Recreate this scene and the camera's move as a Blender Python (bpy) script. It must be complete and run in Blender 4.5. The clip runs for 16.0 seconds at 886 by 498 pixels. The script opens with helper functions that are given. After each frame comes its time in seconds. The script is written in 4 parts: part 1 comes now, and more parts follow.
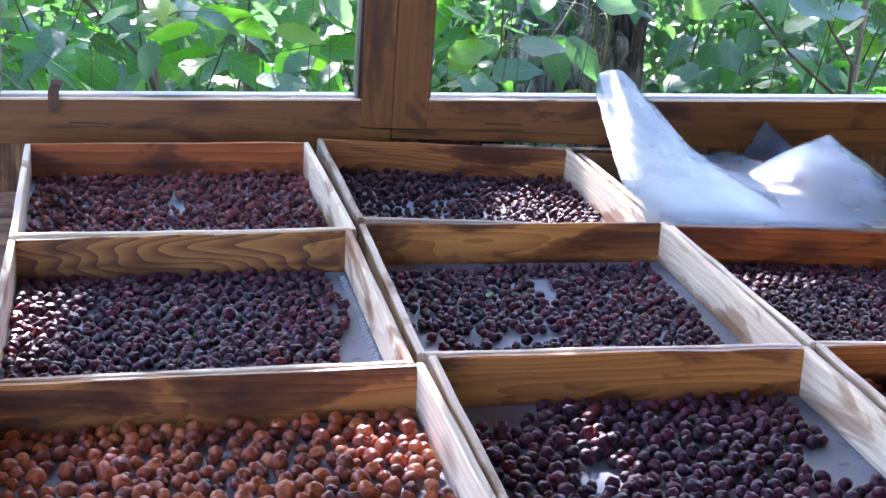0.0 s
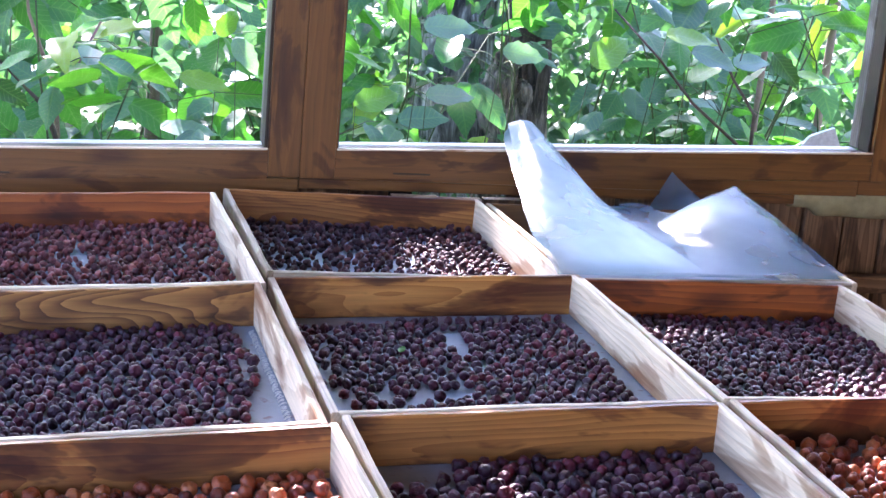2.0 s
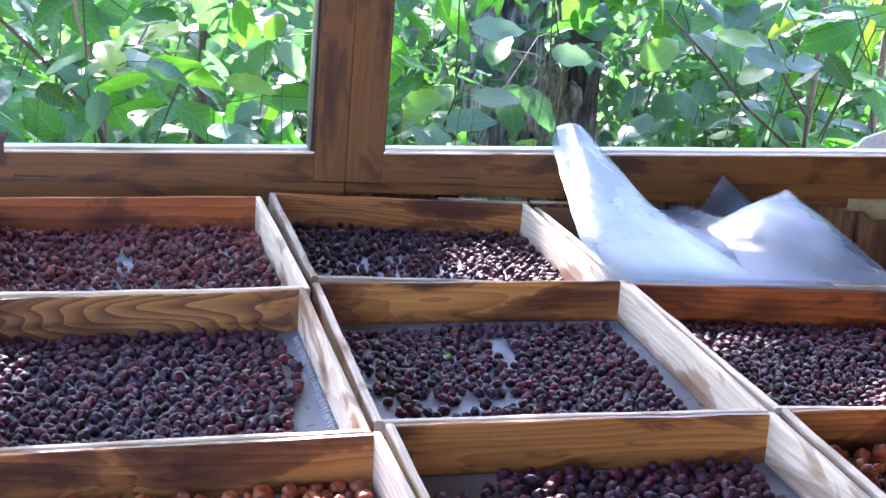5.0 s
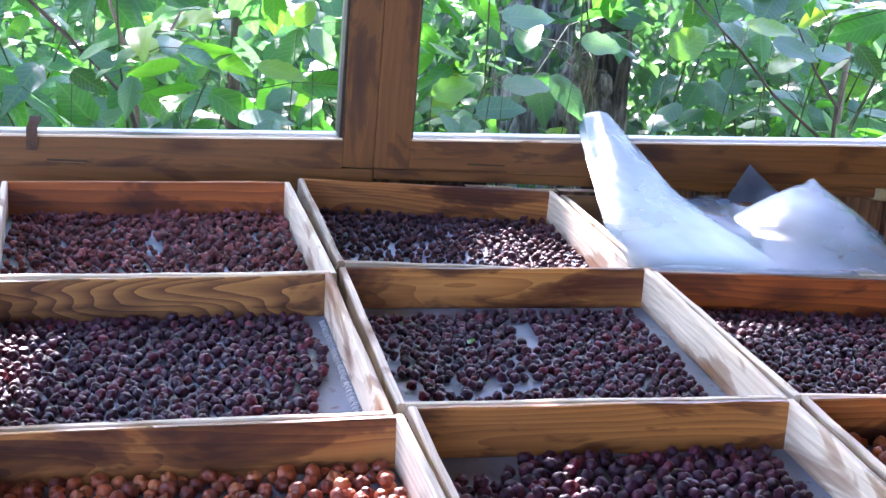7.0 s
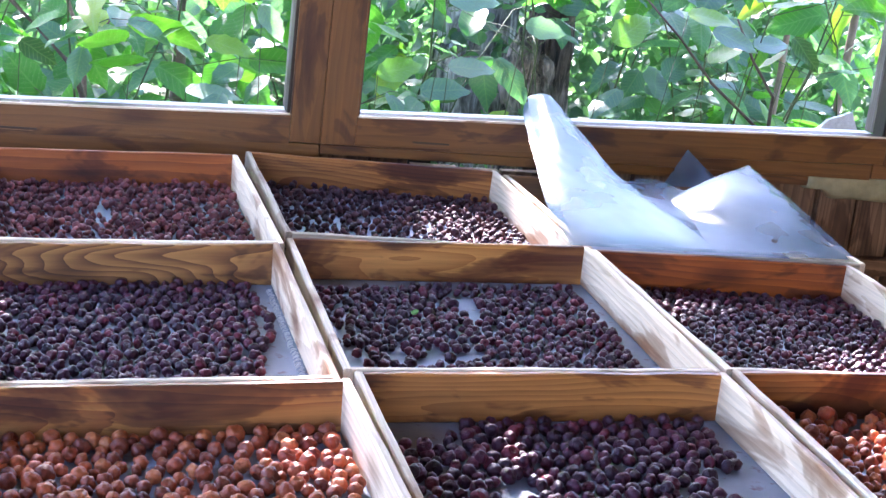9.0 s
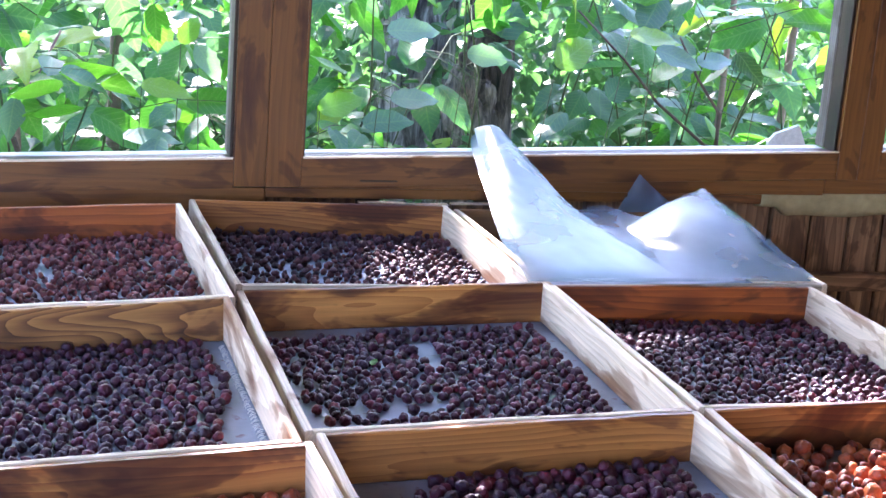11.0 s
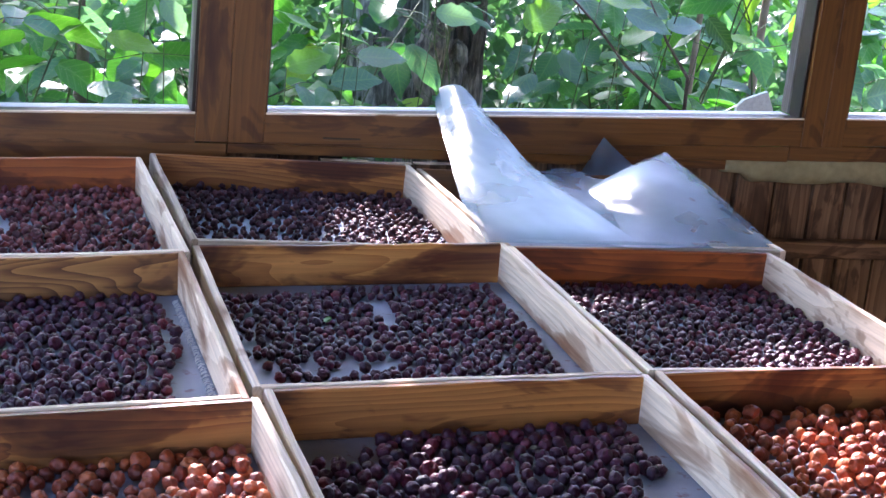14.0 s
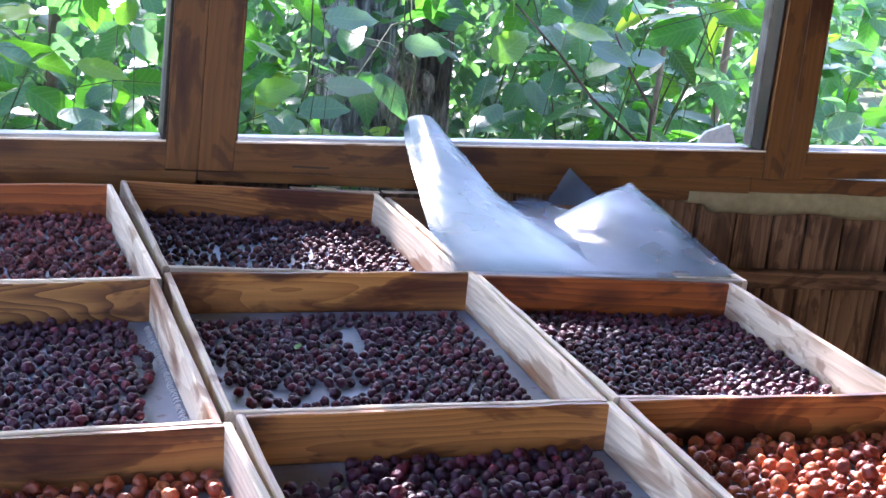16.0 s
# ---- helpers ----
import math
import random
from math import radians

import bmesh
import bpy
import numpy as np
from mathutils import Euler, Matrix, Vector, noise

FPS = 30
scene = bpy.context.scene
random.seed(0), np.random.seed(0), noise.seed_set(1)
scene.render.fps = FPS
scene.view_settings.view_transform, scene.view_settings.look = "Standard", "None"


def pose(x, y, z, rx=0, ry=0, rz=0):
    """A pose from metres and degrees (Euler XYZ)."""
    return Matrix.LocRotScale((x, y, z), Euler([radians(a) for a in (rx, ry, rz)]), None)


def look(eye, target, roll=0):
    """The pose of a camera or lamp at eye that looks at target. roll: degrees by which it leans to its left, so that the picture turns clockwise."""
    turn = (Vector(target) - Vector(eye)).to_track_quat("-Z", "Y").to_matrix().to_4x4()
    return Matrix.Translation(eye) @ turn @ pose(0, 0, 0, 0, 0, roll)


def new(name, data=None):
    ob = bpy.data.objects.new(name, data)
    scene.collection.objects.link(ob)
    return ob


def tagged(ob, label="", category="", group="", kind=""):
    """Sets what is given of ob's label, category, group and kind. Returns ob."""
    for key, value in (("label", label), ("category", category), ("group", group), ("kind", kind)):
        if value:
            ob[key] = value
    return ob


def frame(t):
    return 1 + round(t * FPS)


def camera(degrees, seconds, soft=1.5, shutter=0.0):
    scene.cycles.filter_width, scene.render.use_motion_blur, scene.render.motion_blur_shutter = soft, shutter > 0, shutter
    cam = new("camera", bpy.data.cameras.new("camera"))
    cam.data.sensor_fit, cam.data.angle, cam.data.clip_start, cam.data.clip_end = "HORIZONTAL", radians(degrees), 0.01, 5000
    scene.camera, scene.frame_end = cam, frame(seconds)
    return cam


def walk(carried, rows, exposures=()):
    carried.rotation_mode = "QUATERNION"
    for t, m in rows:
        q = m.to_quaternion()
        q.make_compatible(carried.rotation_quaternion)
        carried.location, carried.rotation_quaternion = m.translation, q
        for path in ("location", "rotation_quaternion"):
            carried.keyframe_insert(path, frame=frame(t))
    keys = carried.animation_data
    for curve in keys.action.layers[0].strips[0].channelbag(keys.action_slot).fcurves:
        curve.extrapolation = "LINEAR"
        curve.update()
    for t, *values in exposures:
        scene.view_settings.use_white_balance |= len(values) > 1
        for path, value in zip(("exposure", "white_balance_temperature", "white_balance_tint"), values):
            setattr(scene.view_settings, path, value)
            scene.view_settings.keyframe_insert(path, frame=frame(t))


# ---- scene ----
cam = camera(32.2, 16.0, 1.5)
PATH = [
    (0, (-0.27, -2.093, 1.481), (0.084, -0.206, 0.92), 4.0),
    (0.5, (-0.291, -2.073, 1.486), (0.112, -0.186, 0.958), 4.0),
    (1, (-0.297, -2.061, 1.489), (0.175, -0.187, 0.976), 4.1),
    (1.5, (-0.285, -2.056, 1.487), (0.227, -0.19, 0.984), 4.8),
    (2, (-0.283, -2.064, 1.491), (0.199, -0.189, 0.991), 5.0),
    (2.5, (-0.283, -2.066, 1.494), (0.161, -0.18, 0.997), 4.8),
    (3, (-0.278, -2.066, 1.494), (0.138, -0.173, 1.0), 4.3),
    (3.5, (-0.271, -2.053, 1.49), (0.133, -0.159, 0.991), 4.3),
    (4, (-0.27, -2.039, 1.492), (0.139, -0.146, 0.991), 4.3),
    (4.2, (-0.274, -2.038, 1.49), (0.149, -0.148, 0.991), 4.4),
    (6.5, (-0.262, -2.055, 1.491), (0.126, -0.162, 0.971), 4.7),
    (7, (-0.265, -2.063, 1.494), (0.111, -0.17, 0.972), 4.7),
    (7.5, (-0.273, -2.075, 1.495), (0.093, -0.179, 0.972), 5.6),
    (8, (-0.28, -2.095, 1.495), (0.089, -0.202, 0.966), 6.8),
    (8.5, (-0.285, -2.107, 1.495), (0.123, -0.222, 0.968), 5.7),
    (9, (-0.288, -2.112, 1.49), (0.171, -0.24, 0.958), 6.7),
    (9.5, (-0.29, -2.115, 1.496), (0.197, -0.25, 0.963), 5.5),
    (10, (-0.299, -2.087, 1.504), (0.216, -0.227, 0.979), 3.7),
    (10.2, (-0.302, -2.053, 1.502), (0.229, -0.197, 0.981), 3.7),
    (12.3, (-0.263, -2.039, 1.516), (0.249, -0.166, 1.036), 5.4),
    (12.5, (-0.264, -2.042, 1.514), (0.261, -0.177, 1.017), 5.6),
    (13, (-0.262, -2.041, 1.512), (0.286, -0.189, 0.991), 5.1),
    (13.5, (-0.263, -2.046, 1.509), (0.294, -0.201, 0.975), 5.4),
    (14, (-0.26, -2.046, 1.505), (0.297, -0.205, 0.956), 5.7),
    (14.5, (-0.274, -2.048, 1.505), (0.287, -0.21, 0.953), 6.0),
    (15, (-0.282, -2.06, 1.512), (0.287, -0.222, 0.967), 5.9),
    (15.5, (-0.28, -2.068, 1.514), (0.304, -0.231, 0.981), 6.4),
    (16, (-0.277, -2.074, 1.515), (0.325, -0.237, 1.005), 6.4),
]
walk(cam, [(t, look(eye, target, roll)) for t, eye, target, roll in PATH],
     [(0.0, 3.14, 5800, 32), (1.5, 3.40, 5800, 32), (3.5, 3.39, 5800, 32), (7.5, 3.38, 5800, 32), (9.0, 3.55, 5800, 32), (10.2, 3.55, 5800, 32), (12.5, 3.22, 5800, 32), (14.5, 2.94, 5800, 32), (16.0, 3.08, 5800, 32)])

# ---- light ----
SUN_WAY = Vector((-0.09, 0.80, 0.56)).normalized()
world = bpy.data.worlds.new("sky")
scene.world = world
world.use_nodes = True
wn = world.node_tree.nodes
sky = wn.new("ShaderNodeTexSky")
sky.sky_type = "NISHITA"
sky.sun_disc = False
sky.sun_elevation = math.asin(SUN_WAY.z)
sky.sun_rotation = math.atan2(SUN_WAY.x, SUN_WAY.y)
wn["Background"].inputs["Strength"].default_value = 0.15
world.node_tree.links.new(sky.outputs["Color"], wn["Background"].inputs["Color"])
sun = new("sun", bpy.data.lights.new("sun", "SUN"))
sun.data.energy, sun.data.angle, sun.data.color = 3.7, radians(0.55), (1.0, 0.95, 0.86)
sun.matrix_world = look((0, 0, 6), Vector((0, 0, 6)) - SUN_WAY)

# ---- materials ----


def material(name, rough=0.6, metal=0.0):
    mat = bpy.data.materials.new(name)
    mat.use_nodes = True
    bsdf = mat.node_tree.nodes["Principled BSDF"]
    bsdf.inputs["Roughness"].default_value = rough
    bsdf.inputs["Metallic"].default_value = metal
    return mat, mat.node_tree.nodes, mat.node_tree.links, bsdf


def ramp(nodes, stops):
    r = nodes.new("ShaderNodeValToRGB")
    e = r.color_ramp.elements
    while len(e) < len(stops):
        e.new(0.5)
    for el, (p, c) in zip(e, stops):
        el.position, el.color = p, (*c, 1)
    return r


def tex_noise(nodes, links, vec, scale, detail=4, rough=0.55, distortion=0.0):
    n = nodes.new("ShaderNodeTexNoise")
    n.inputs["Scale"].default_value, n.inputs["Detail"].default_value = scale, detail
    n.inputs["Roughness"].default_value, n.inputs["Distortion"].default_value = rough, distortion
    links.new(vec, n.inputs["Vector"])
    return n


def mixed(nodes, links, fac, a, b, mode="MIX"):
    m = nodes.new("ShaderNodeMix")
    m.data_type, m.blend_type = "RGBA", mode
    for value, socket in ((fac, m.inputs["Factor"]), (a, m.inputs[6]), (b, m.inputs[7])):
        if hasattr(value, "links"):
            links.new(value, socket)
        else:
            socket.default_value = value if isinstance(value, float) else (*value, 1)
    return m.outputs[2]


def bumped(nodes, links, bsdf, height, strength, dist=0.002):
    b = nodes.new("ShaderNodeBump")
    b.inputs["Strength"].default_value, b.inputs["Distance"].default_value = strength, dist
    links.new(height, b.inputs["Height"])
    links.new(b.outputs["Normal"], bsdf.inputs["Normal"])


def wood(name, light, dark, stain, rough=0.62, ring=34.0, stain_lo=0.52, tilt=3.0, swirl=0.03):
    """Sawn timber with its grain along the local x axis, growth rings, stains and fine fibres."""
    mat, nodes, links, bsdf = material(name, rough)
    tc, info = nodes.new("ShaderNodeTexCoord"), nodes.new("ShaderNodeObjectInfo")
    off = nodes.new("ShaderNodeVectorMath")
    off.operation = "MULTIPLY_ADD"
    comb = nodes.new("ShaderNodeCombineXYZ")
    for i in range(3):
        links.new(info.outputs["Random"], comb.inputs[i])
    off.inputs[1].default_value = (9.0, 0.35, 0.22)
    links.new(comb.outputs[0], off.inputs[0])
    links.new(tc.outputs["Object"], off.inputs[2])
    mp = nodes.new("ShaderNodeMapping")
    mp.inputs["Rotation"].default_value = (0, radians(tilt), radians(tilt * 1.4))
    mp.inputs["Scale"].default_value = (0.16, 1.0, 1.0)
    links.new(off.outputs[0], mp.inputs["Vector"])
    wob = tex_noise(nodes, links, mp.outputs[0], 9.0, 2, 0.5)
    add = nodes.new("ShaderNodeVectorMath")
    add.operation = "MULTIPLY_ADD"
    add.inputs[1].default_value = (swirl, swirl, swirl)
    links.new(wob.outputs["Color"], add.inputs[0])
    links.new(mp.outputs[0], add.inputs[2])
    wave = nodes.new("ShaderNodeTexWave")
    wave.wave_type, wave.rings_direction, wave.wave_profile = "RINGS", "X", "SAW"
    wave.inputs["Scale"].default_value, wave.inputs["Distortion"].default_value = ring, 1.2
    wave.inputs["Detail"].default_value, wave.inputs["Detail Scale"].default_value = 2.0, 1.0
    links.new(add.outputs[0], wave.inputs["Vector"])
    mp2 = nodes.new("ShaderNodeMapping")
    mp2.inputs["Scale"].default_value = (6, 160, 160)
    links.new(off.outputs[0], mp2.inputs["Vector"])
    fibre = tex_noise(nodes, links, mp2.outputs[0], 1.0, 5, 0.65)
    r1 = ramp(nodes, [(0.0, light), (0.55, tuple(0.5 * (a + b) for a, b in zip(light, dark))), (1.0, dark)])
    links.new(wave.outputs["Fac"], r1.inputs["Fac"])
    r2 = ramp(nodes, [(0.3, (0.72, 0.70, 0.68)), (0.7, (1.12, 1.1, 1.08))])
    links.new(fibre.outputs["Fac"], r2.inputs["Fac"])
    c1 = mixed(nodes, links, 0.95, r1.outputs[0], r2.outputs[0], "MULTIPLY")
    mp3 = nodes.new("ShaderNodeMapping")
    mp3.inputs["Scale"].default_value = (4.5, 14, 14)
    links.new(off.outputs[0], mp3.inputs["Vector"])
    blot = tex_noise(nodes, links, mp3.outputs[0], 1.0, 4, 0.6, 0.6)
    r3 = ramp(nodes, [(stain_lo, (0, 0, 0)), (stain_lo + 0.035, (0.6, 0.6, 0.6)), (stain_lo + 0.14, (1, 1, 1))])
    links.new(blot.outputs["Fac"], r3.inputs["Fac"])
    c2 = mixed(nodes, links, r3.outputs[0], c1, mixed(nodes, links, 1.0, c1, stain, "MULTIPLY"))
    mp4 = nodes.new("ShaderNodeMapping")
    mp4.inputs["Scale"].default_value = (5.0, 13.0, 13.0)
    links.new(off.outputs[0], mp4.inputs["Vector"])
    wobbly = nodes.new("ShaderNodeVectorMath")
    wobbly.operation = "MULTIPLY_ADD"
    wobbly.inputs[1].default_value = (0.35, 0.35, 0.35)
    links.new(blot.outputs["Color"], wobbly.inputs[0])
    links.new(mp4.outputs[0], wobbly.inputs[2])
    knot = nodes.new("ShaderNodeTexVoronoi")
    knot.inputs["Scale"].default_value = 1.0
    links.new(wobbly.outputs[0], knot.inputs["Vector"])
    r4 = ramp(nodes, [(0.10, (1, 1, 1)), (0.30, (0, 0, 0))])
    links.new(knot.outputs["Distance"], r4.inputs["Fac"])
    c2 = mixed(nodes, links, r4.outputs[0], c2, mixed(nodes, links, 0.85, c2, stain, "MULTIPLY"))
    links.new(c2, bsdf.inputs["Base Color"])
    bumped(nodes, links, bsdf, fibre.outputs["Fac"], 0.35, 0.0015)
    return mat


# pale pine for side boards, brightened further by the light they catch
PINE_PALE = wood("pale_lit_pine", (0.83, 0.705, 0.52), (0.69, 0.545, 0.37), (0.34, 0.19, 0.10), 0.62, 70, 0.585)
PINE_MARKED = wood("pale_lit_pine_with_brown_stains", (0.80, 0.67, 0.49), (0.66, 0.51, 0.34), (0.36, 0.20, 0.11), 0.62, 60, 0.515, 4, 0.06)
# back-board pines, own browns kept darker as they face away from the light
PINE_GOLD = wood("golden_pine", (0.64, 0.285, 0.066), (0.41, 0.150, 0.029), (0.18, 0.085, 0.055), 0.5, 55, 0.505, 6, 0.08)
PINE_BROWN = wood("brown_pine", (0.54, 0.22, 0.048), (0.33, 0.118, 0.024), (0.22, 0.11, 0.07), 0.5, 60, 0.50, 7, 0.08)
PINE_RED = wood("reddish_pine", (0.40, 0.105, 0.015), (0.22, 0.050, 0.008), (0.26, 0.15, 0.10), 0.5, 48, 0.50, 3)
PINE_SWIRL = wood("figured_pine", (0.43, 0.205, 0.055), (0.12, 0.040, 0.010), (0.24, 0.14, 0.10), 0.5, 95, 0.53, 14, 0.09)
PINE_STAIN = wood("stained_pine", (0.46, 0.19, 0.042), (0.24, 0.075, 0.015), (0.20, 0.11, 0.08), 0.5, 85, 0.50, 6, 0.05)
PINE_GREY = wood("grey_weathered_pine", (0.52, 0.44, 0.33), (0.33, 0.26, 0.18), (0.45, 0.33, 0.25), 0.7, 60, 0.56)
SASH_WOOD = wood("brown_varnished_wood", (0.190, 0.076, 0.015), (0.150, 0.057, 0.0105), (0.34, 0.21, 0.15), 0.40, 30, 0.53, 2, 0.05)
# frame wood darkened for recesses; their shade is put into the colour
SASH_RECESS = wood("shaded_recess_wood", (0.055, 0.030, 0.016), (0.032, 0.018, 0.010), (0.5, 0.45, 0.4), 0.55, 50, 0.5)
WALL_WOOD = wood("aged_wall_boards", (0.31, 0.175, 0.083), (0.16, 0.084, 0.038), (0.28, 0.2, 0.15), 0.75, 44, 0.50, 3)
REVEAL_WOOD = wood("dark_grey_reveal", (0.23, 0.21, 0.19), (0.14, 0.12, 0.10), (0.5, 0.42, 0.35), 0.6, 44, 0.52)
SILL_WHITE = wood("flaking_white_sill", (0.78, 0.77, 0.74), (0.66, 0.64, 0.60), (0.6, 0.55, 0.5), 0.6, 40, 0.62)


def grained(name, a, b, scale, rough=0.8, bump=0.3, fine=120.0):
    mat, nodes, links, bsdf = material(name, rough)
    tc = nodes.new("ShaderNodeTexCoord")
    big = tex_noise(nodes, links, tc.outputs["Object"], scale, 5)
    small = tex_noise(nodes, links, tc.outputs["Object"], fine, 3)
    r = ramp(nodes, [(0.3, a), (0.7, b)])
    links.new(big.outputs["Fac"], r.inputs["Fac"])
    r2 = ramp(nodes, [(0.3, (0.8, 0.8, 0.8)), (0.7, (1.1, 1.1, 1.1))])
    links.new(small.outputs["Fac"], r2.inputs["Fac"])
    links.new(mixed(nodes, links, 0.8, r.outputs[0], r2.outputs[0], "MULTIPLY"), bsdf.inputs["Base Color"])
    bumped(nodes, links, bsdf, small.outputs["Fac"], bump)
    return mat


FOAM = grained("olive_foam", (0.29, 0.235, 0.11), (0.42, 0.35, 0.18), 9, 0.95, 0.8, 60)
PLASTER = grained("plain_boards", (0.28, 0.19, 0.11), (0.38, 0.27, 0.17), 3, 0.8)
FLOOR_WOOD = grained("worn_floor", (0.22, 0.15, 0.09), (0.33, 0.24, 0.15), 4, 0.7)
SOIL = grained("forest_floor", (0.045, 0.06, 0.02), (0.13, 0.14, 0.06), 1.5, 0.95, 0.8, 40)
TWIG = grained("brown_twig", (0.07, 0.05, 0.035), (0.16, 0.12, 0.09), 20, 0.85)
STEM = grained("green_brown_stem", (0.045, 0.070, 0.022), (0.09, 0.12, 0.045), 20, 0.7)
STAKE = grained("pinkish_stake", (0.24, 0.15, 0.12), (0.36, 0.25, 0.2), 12, 0.8)
SCRAP = grained("white_scrap", (0.72, 0.72, 0.7), (0.82, 0.82, 0.8), 6, 0.6)
HEM = grained("pale_thread", (0.50, 0.52, 0.52), (0.66, 0.68, 0.68), 20, 0.8)
RUST = grained("rusty_iron", (0.06, 0.03, 0.02), (0.12, 0.06, 0.035), 30, 0.7)
# near-black, stands in for the shade in gaps between wall boards
GAP_SHADE = grained("dark_gap_shade", (0.02, 0.02, 0.02), (0.05, 0.04, 0.035), 6, 0.9)


def bark_material(name, tone):
    """Old bark with deep upright fissures."""
    mat, nodes, links, bsdf = material(name, 0.95)
    tc, mp = nodes.new("ShaderNodeTexCoord"), nodes.new("ShaderNodeMapping")
    mp.inputs["Scale"].default_value = (34, 34, 7)
    links.new(tc.outputs["Object"], mp.inputs["Vector"])
    n = tex_noise(nodes, links, mp.outputs[0], 1.0, 6, 0.65, 0.8)
    big = tex_noise(nodes, links, tc.outputs["Object"], 7, 3)
    r = ramp(nodes, [(0.36, tuple(0.06 * c for c in tone)), (0.5, tuple(0.35 * c for c in tone)), (0.66, tone)])
    links.new(n.outputs["Fac"], r.inputs["Fac"])
    r2 = ramp(nodes, [(0.4, (0.35, 0.28, 0.24)), (0.6, (1.15, 1.12, 1.1))])
    links.new(big.outputs["Fac"], r2.inputs["Fac"])
    links.new(mixed(nodes, links, 0.9, r.outputs[0], r2.outputs[0], "MULTIPLY"), bsdf.inputs["Base Color"])
    bumped(nodes, links, bsdf, n.outputs["Fac"], 1.0, 0.03)
    return mat


BARK = bark_material("fissured_bark", (0.40, 0.33, 0.28))
BARK_PALE = bark_material("pale_grey_bark", (0.78, 0.79, 0.82))


def fabric_material():
    """Blue-grey woven netting stretched under the trays."""
    mat, nodes, links, bsdf = material("blue_grey_netting", 0.75)
    tc = nodes.new("ShaderNodeTexCoord")
    big = tex_noise(nodes, links, tc.outputs["Object"], 11, 5)
    r = ramp(nodes, [(0.3, (0.17, 0.195, 0.25)), (0.7, (0.27, 0.305, 0.375))])
    links.new(big.outputs["Fac"], r.inputs["Fac"])
    ck = nodes.new("ShaderNodeTexChecker")
    ck.inputs["Scale"].default_value = 420
    links.new(tc.outputs["Object"], ck.inputs["Vector"])
    st = tex_noise(nodes, links, tc.outputs["Object"], 45, 4, 0.6)
    rs = ramp(nodes, [(0.60, (0, 0, 0)), (0.72, (1, 1, 1))])
    links.new(st.outputs["Fac"], rs.inputs["Fac"])
    links.new(mixed(nodes, links, rs.outputs[0], r.outputs[0], (0.14, 0.07, 0.09)), bsdf.inputs["Base Color"])
    bumped(nodes, links, bsdf, ck.outputs["Fac"], 0.3, 0.0008)
    return mat


NETTING = fabric_material()


def berry_material(name, stops, rough, coat=0.0, bloom=(0.5, 0.5, 0.6), bloom_amount=0.15, gloss=0.32):
    """Shrivelled fruit skin: its colour differs from berry to berry, with wrinkles and a dull bloom."""
    mat, nodes, links, bsdf = material(name, rough)
    geo, tc = nodes.new("ShaderNodeNewGeometry"), nodes.new("ShaderNodeTexCoord")
    r = ramp(nodes, stops)
    links.new(geo.outputs["Random Per Island"], r.inputs["Fac"])
    n = tex_noise(nodes, links, tc.outputs["Object"], 160, 4, 0.6)
    r2 = ramp(nodes, [(0.3, (0.55, 0.5, 0.5)), (0.7, (1.25, 1.2, 1.2))])
    links.new(n.outputs["Fac"], r2.inputs["Fac"])
    c = mixed(nodes, links, 0.85, r.outputs[0], r2.outputs[0], "MULTIPLY")
    b = tex_noise(nodes, links, tc.outputs["Object"], 70, 3, 0.6)
    rb = ramp(nodes, [(0.5, (0, 0, 0)), (0.75, (bloom_amount, bloom_amount, bloom_amount))])
    links.new(b.outputs["Fac"], rb.inputs["Fac"])
    links.new(mixed(nodes, links, rb.outputs[0], c, bloom), bsdf.inputs["Base Color"])
    bsdf.inputs["Coat Weight"].default_value = coat
    bsdf.inputs["Specular IOR Level"].default_value = gloss
    bsdf.inputs["Coat Roughness"].default_value = 0.25
    fine = tex_noise(nodes, links, tc.outputs["Object"], 330, 3, 0.6)
    bumped(nodes, links, bsdf, fine.outputs["Fac"], 0.7, 0.002)
    return mat


BERRY_DARK = berry_material("dark_purple_berry_skin", [(0.0, (0.025, 0.0050, 0.014)), (0.55, (0.055, 0.0080, 0.022)), (0.90, (0.090, 0.0110, 0.028)), (1.0, (0.16, 0.018, 0.028))], 0.42, 0.04, (0.36, 0.26, 0.42), 0.07, 0.34)
BERRY_DRY = berry_material("dried_reddish_berry_skin", [(0.0, (0.060, 0.014, 0.017)), (0.6, (0.155, 0.034, 0.035)), (1.0, (0.30, 0.078, 0.066))], 0.52, 0.05, (0.5, 0.4, 0.45), 0.10, 0.28)
BERRY_BLUE = berry_material("dried_dark_berry_skin", [(0.0, (0.026, 0.010, 0.014)), (0.6, (0.062, 0.020, 0.025)), (1.0, (0.16, 0.060, 0.055))], 0.58, 0.0, (0.36, 0.28, 0.38), 0.08, 0.20)
BERRY_ORANGE = berry_material("orange_brown_berry_skin", [(0.0, (0.11, 0.020, 0.011)), (0.35, (0.27, 0.055, 0.020)), (0.8, (0.46, 0.110, 0.034)), (1.0, (0.56, 0.19, 0.065))], 0.38, 0.15, (0.6, 0.28, 0.14), 0.10)


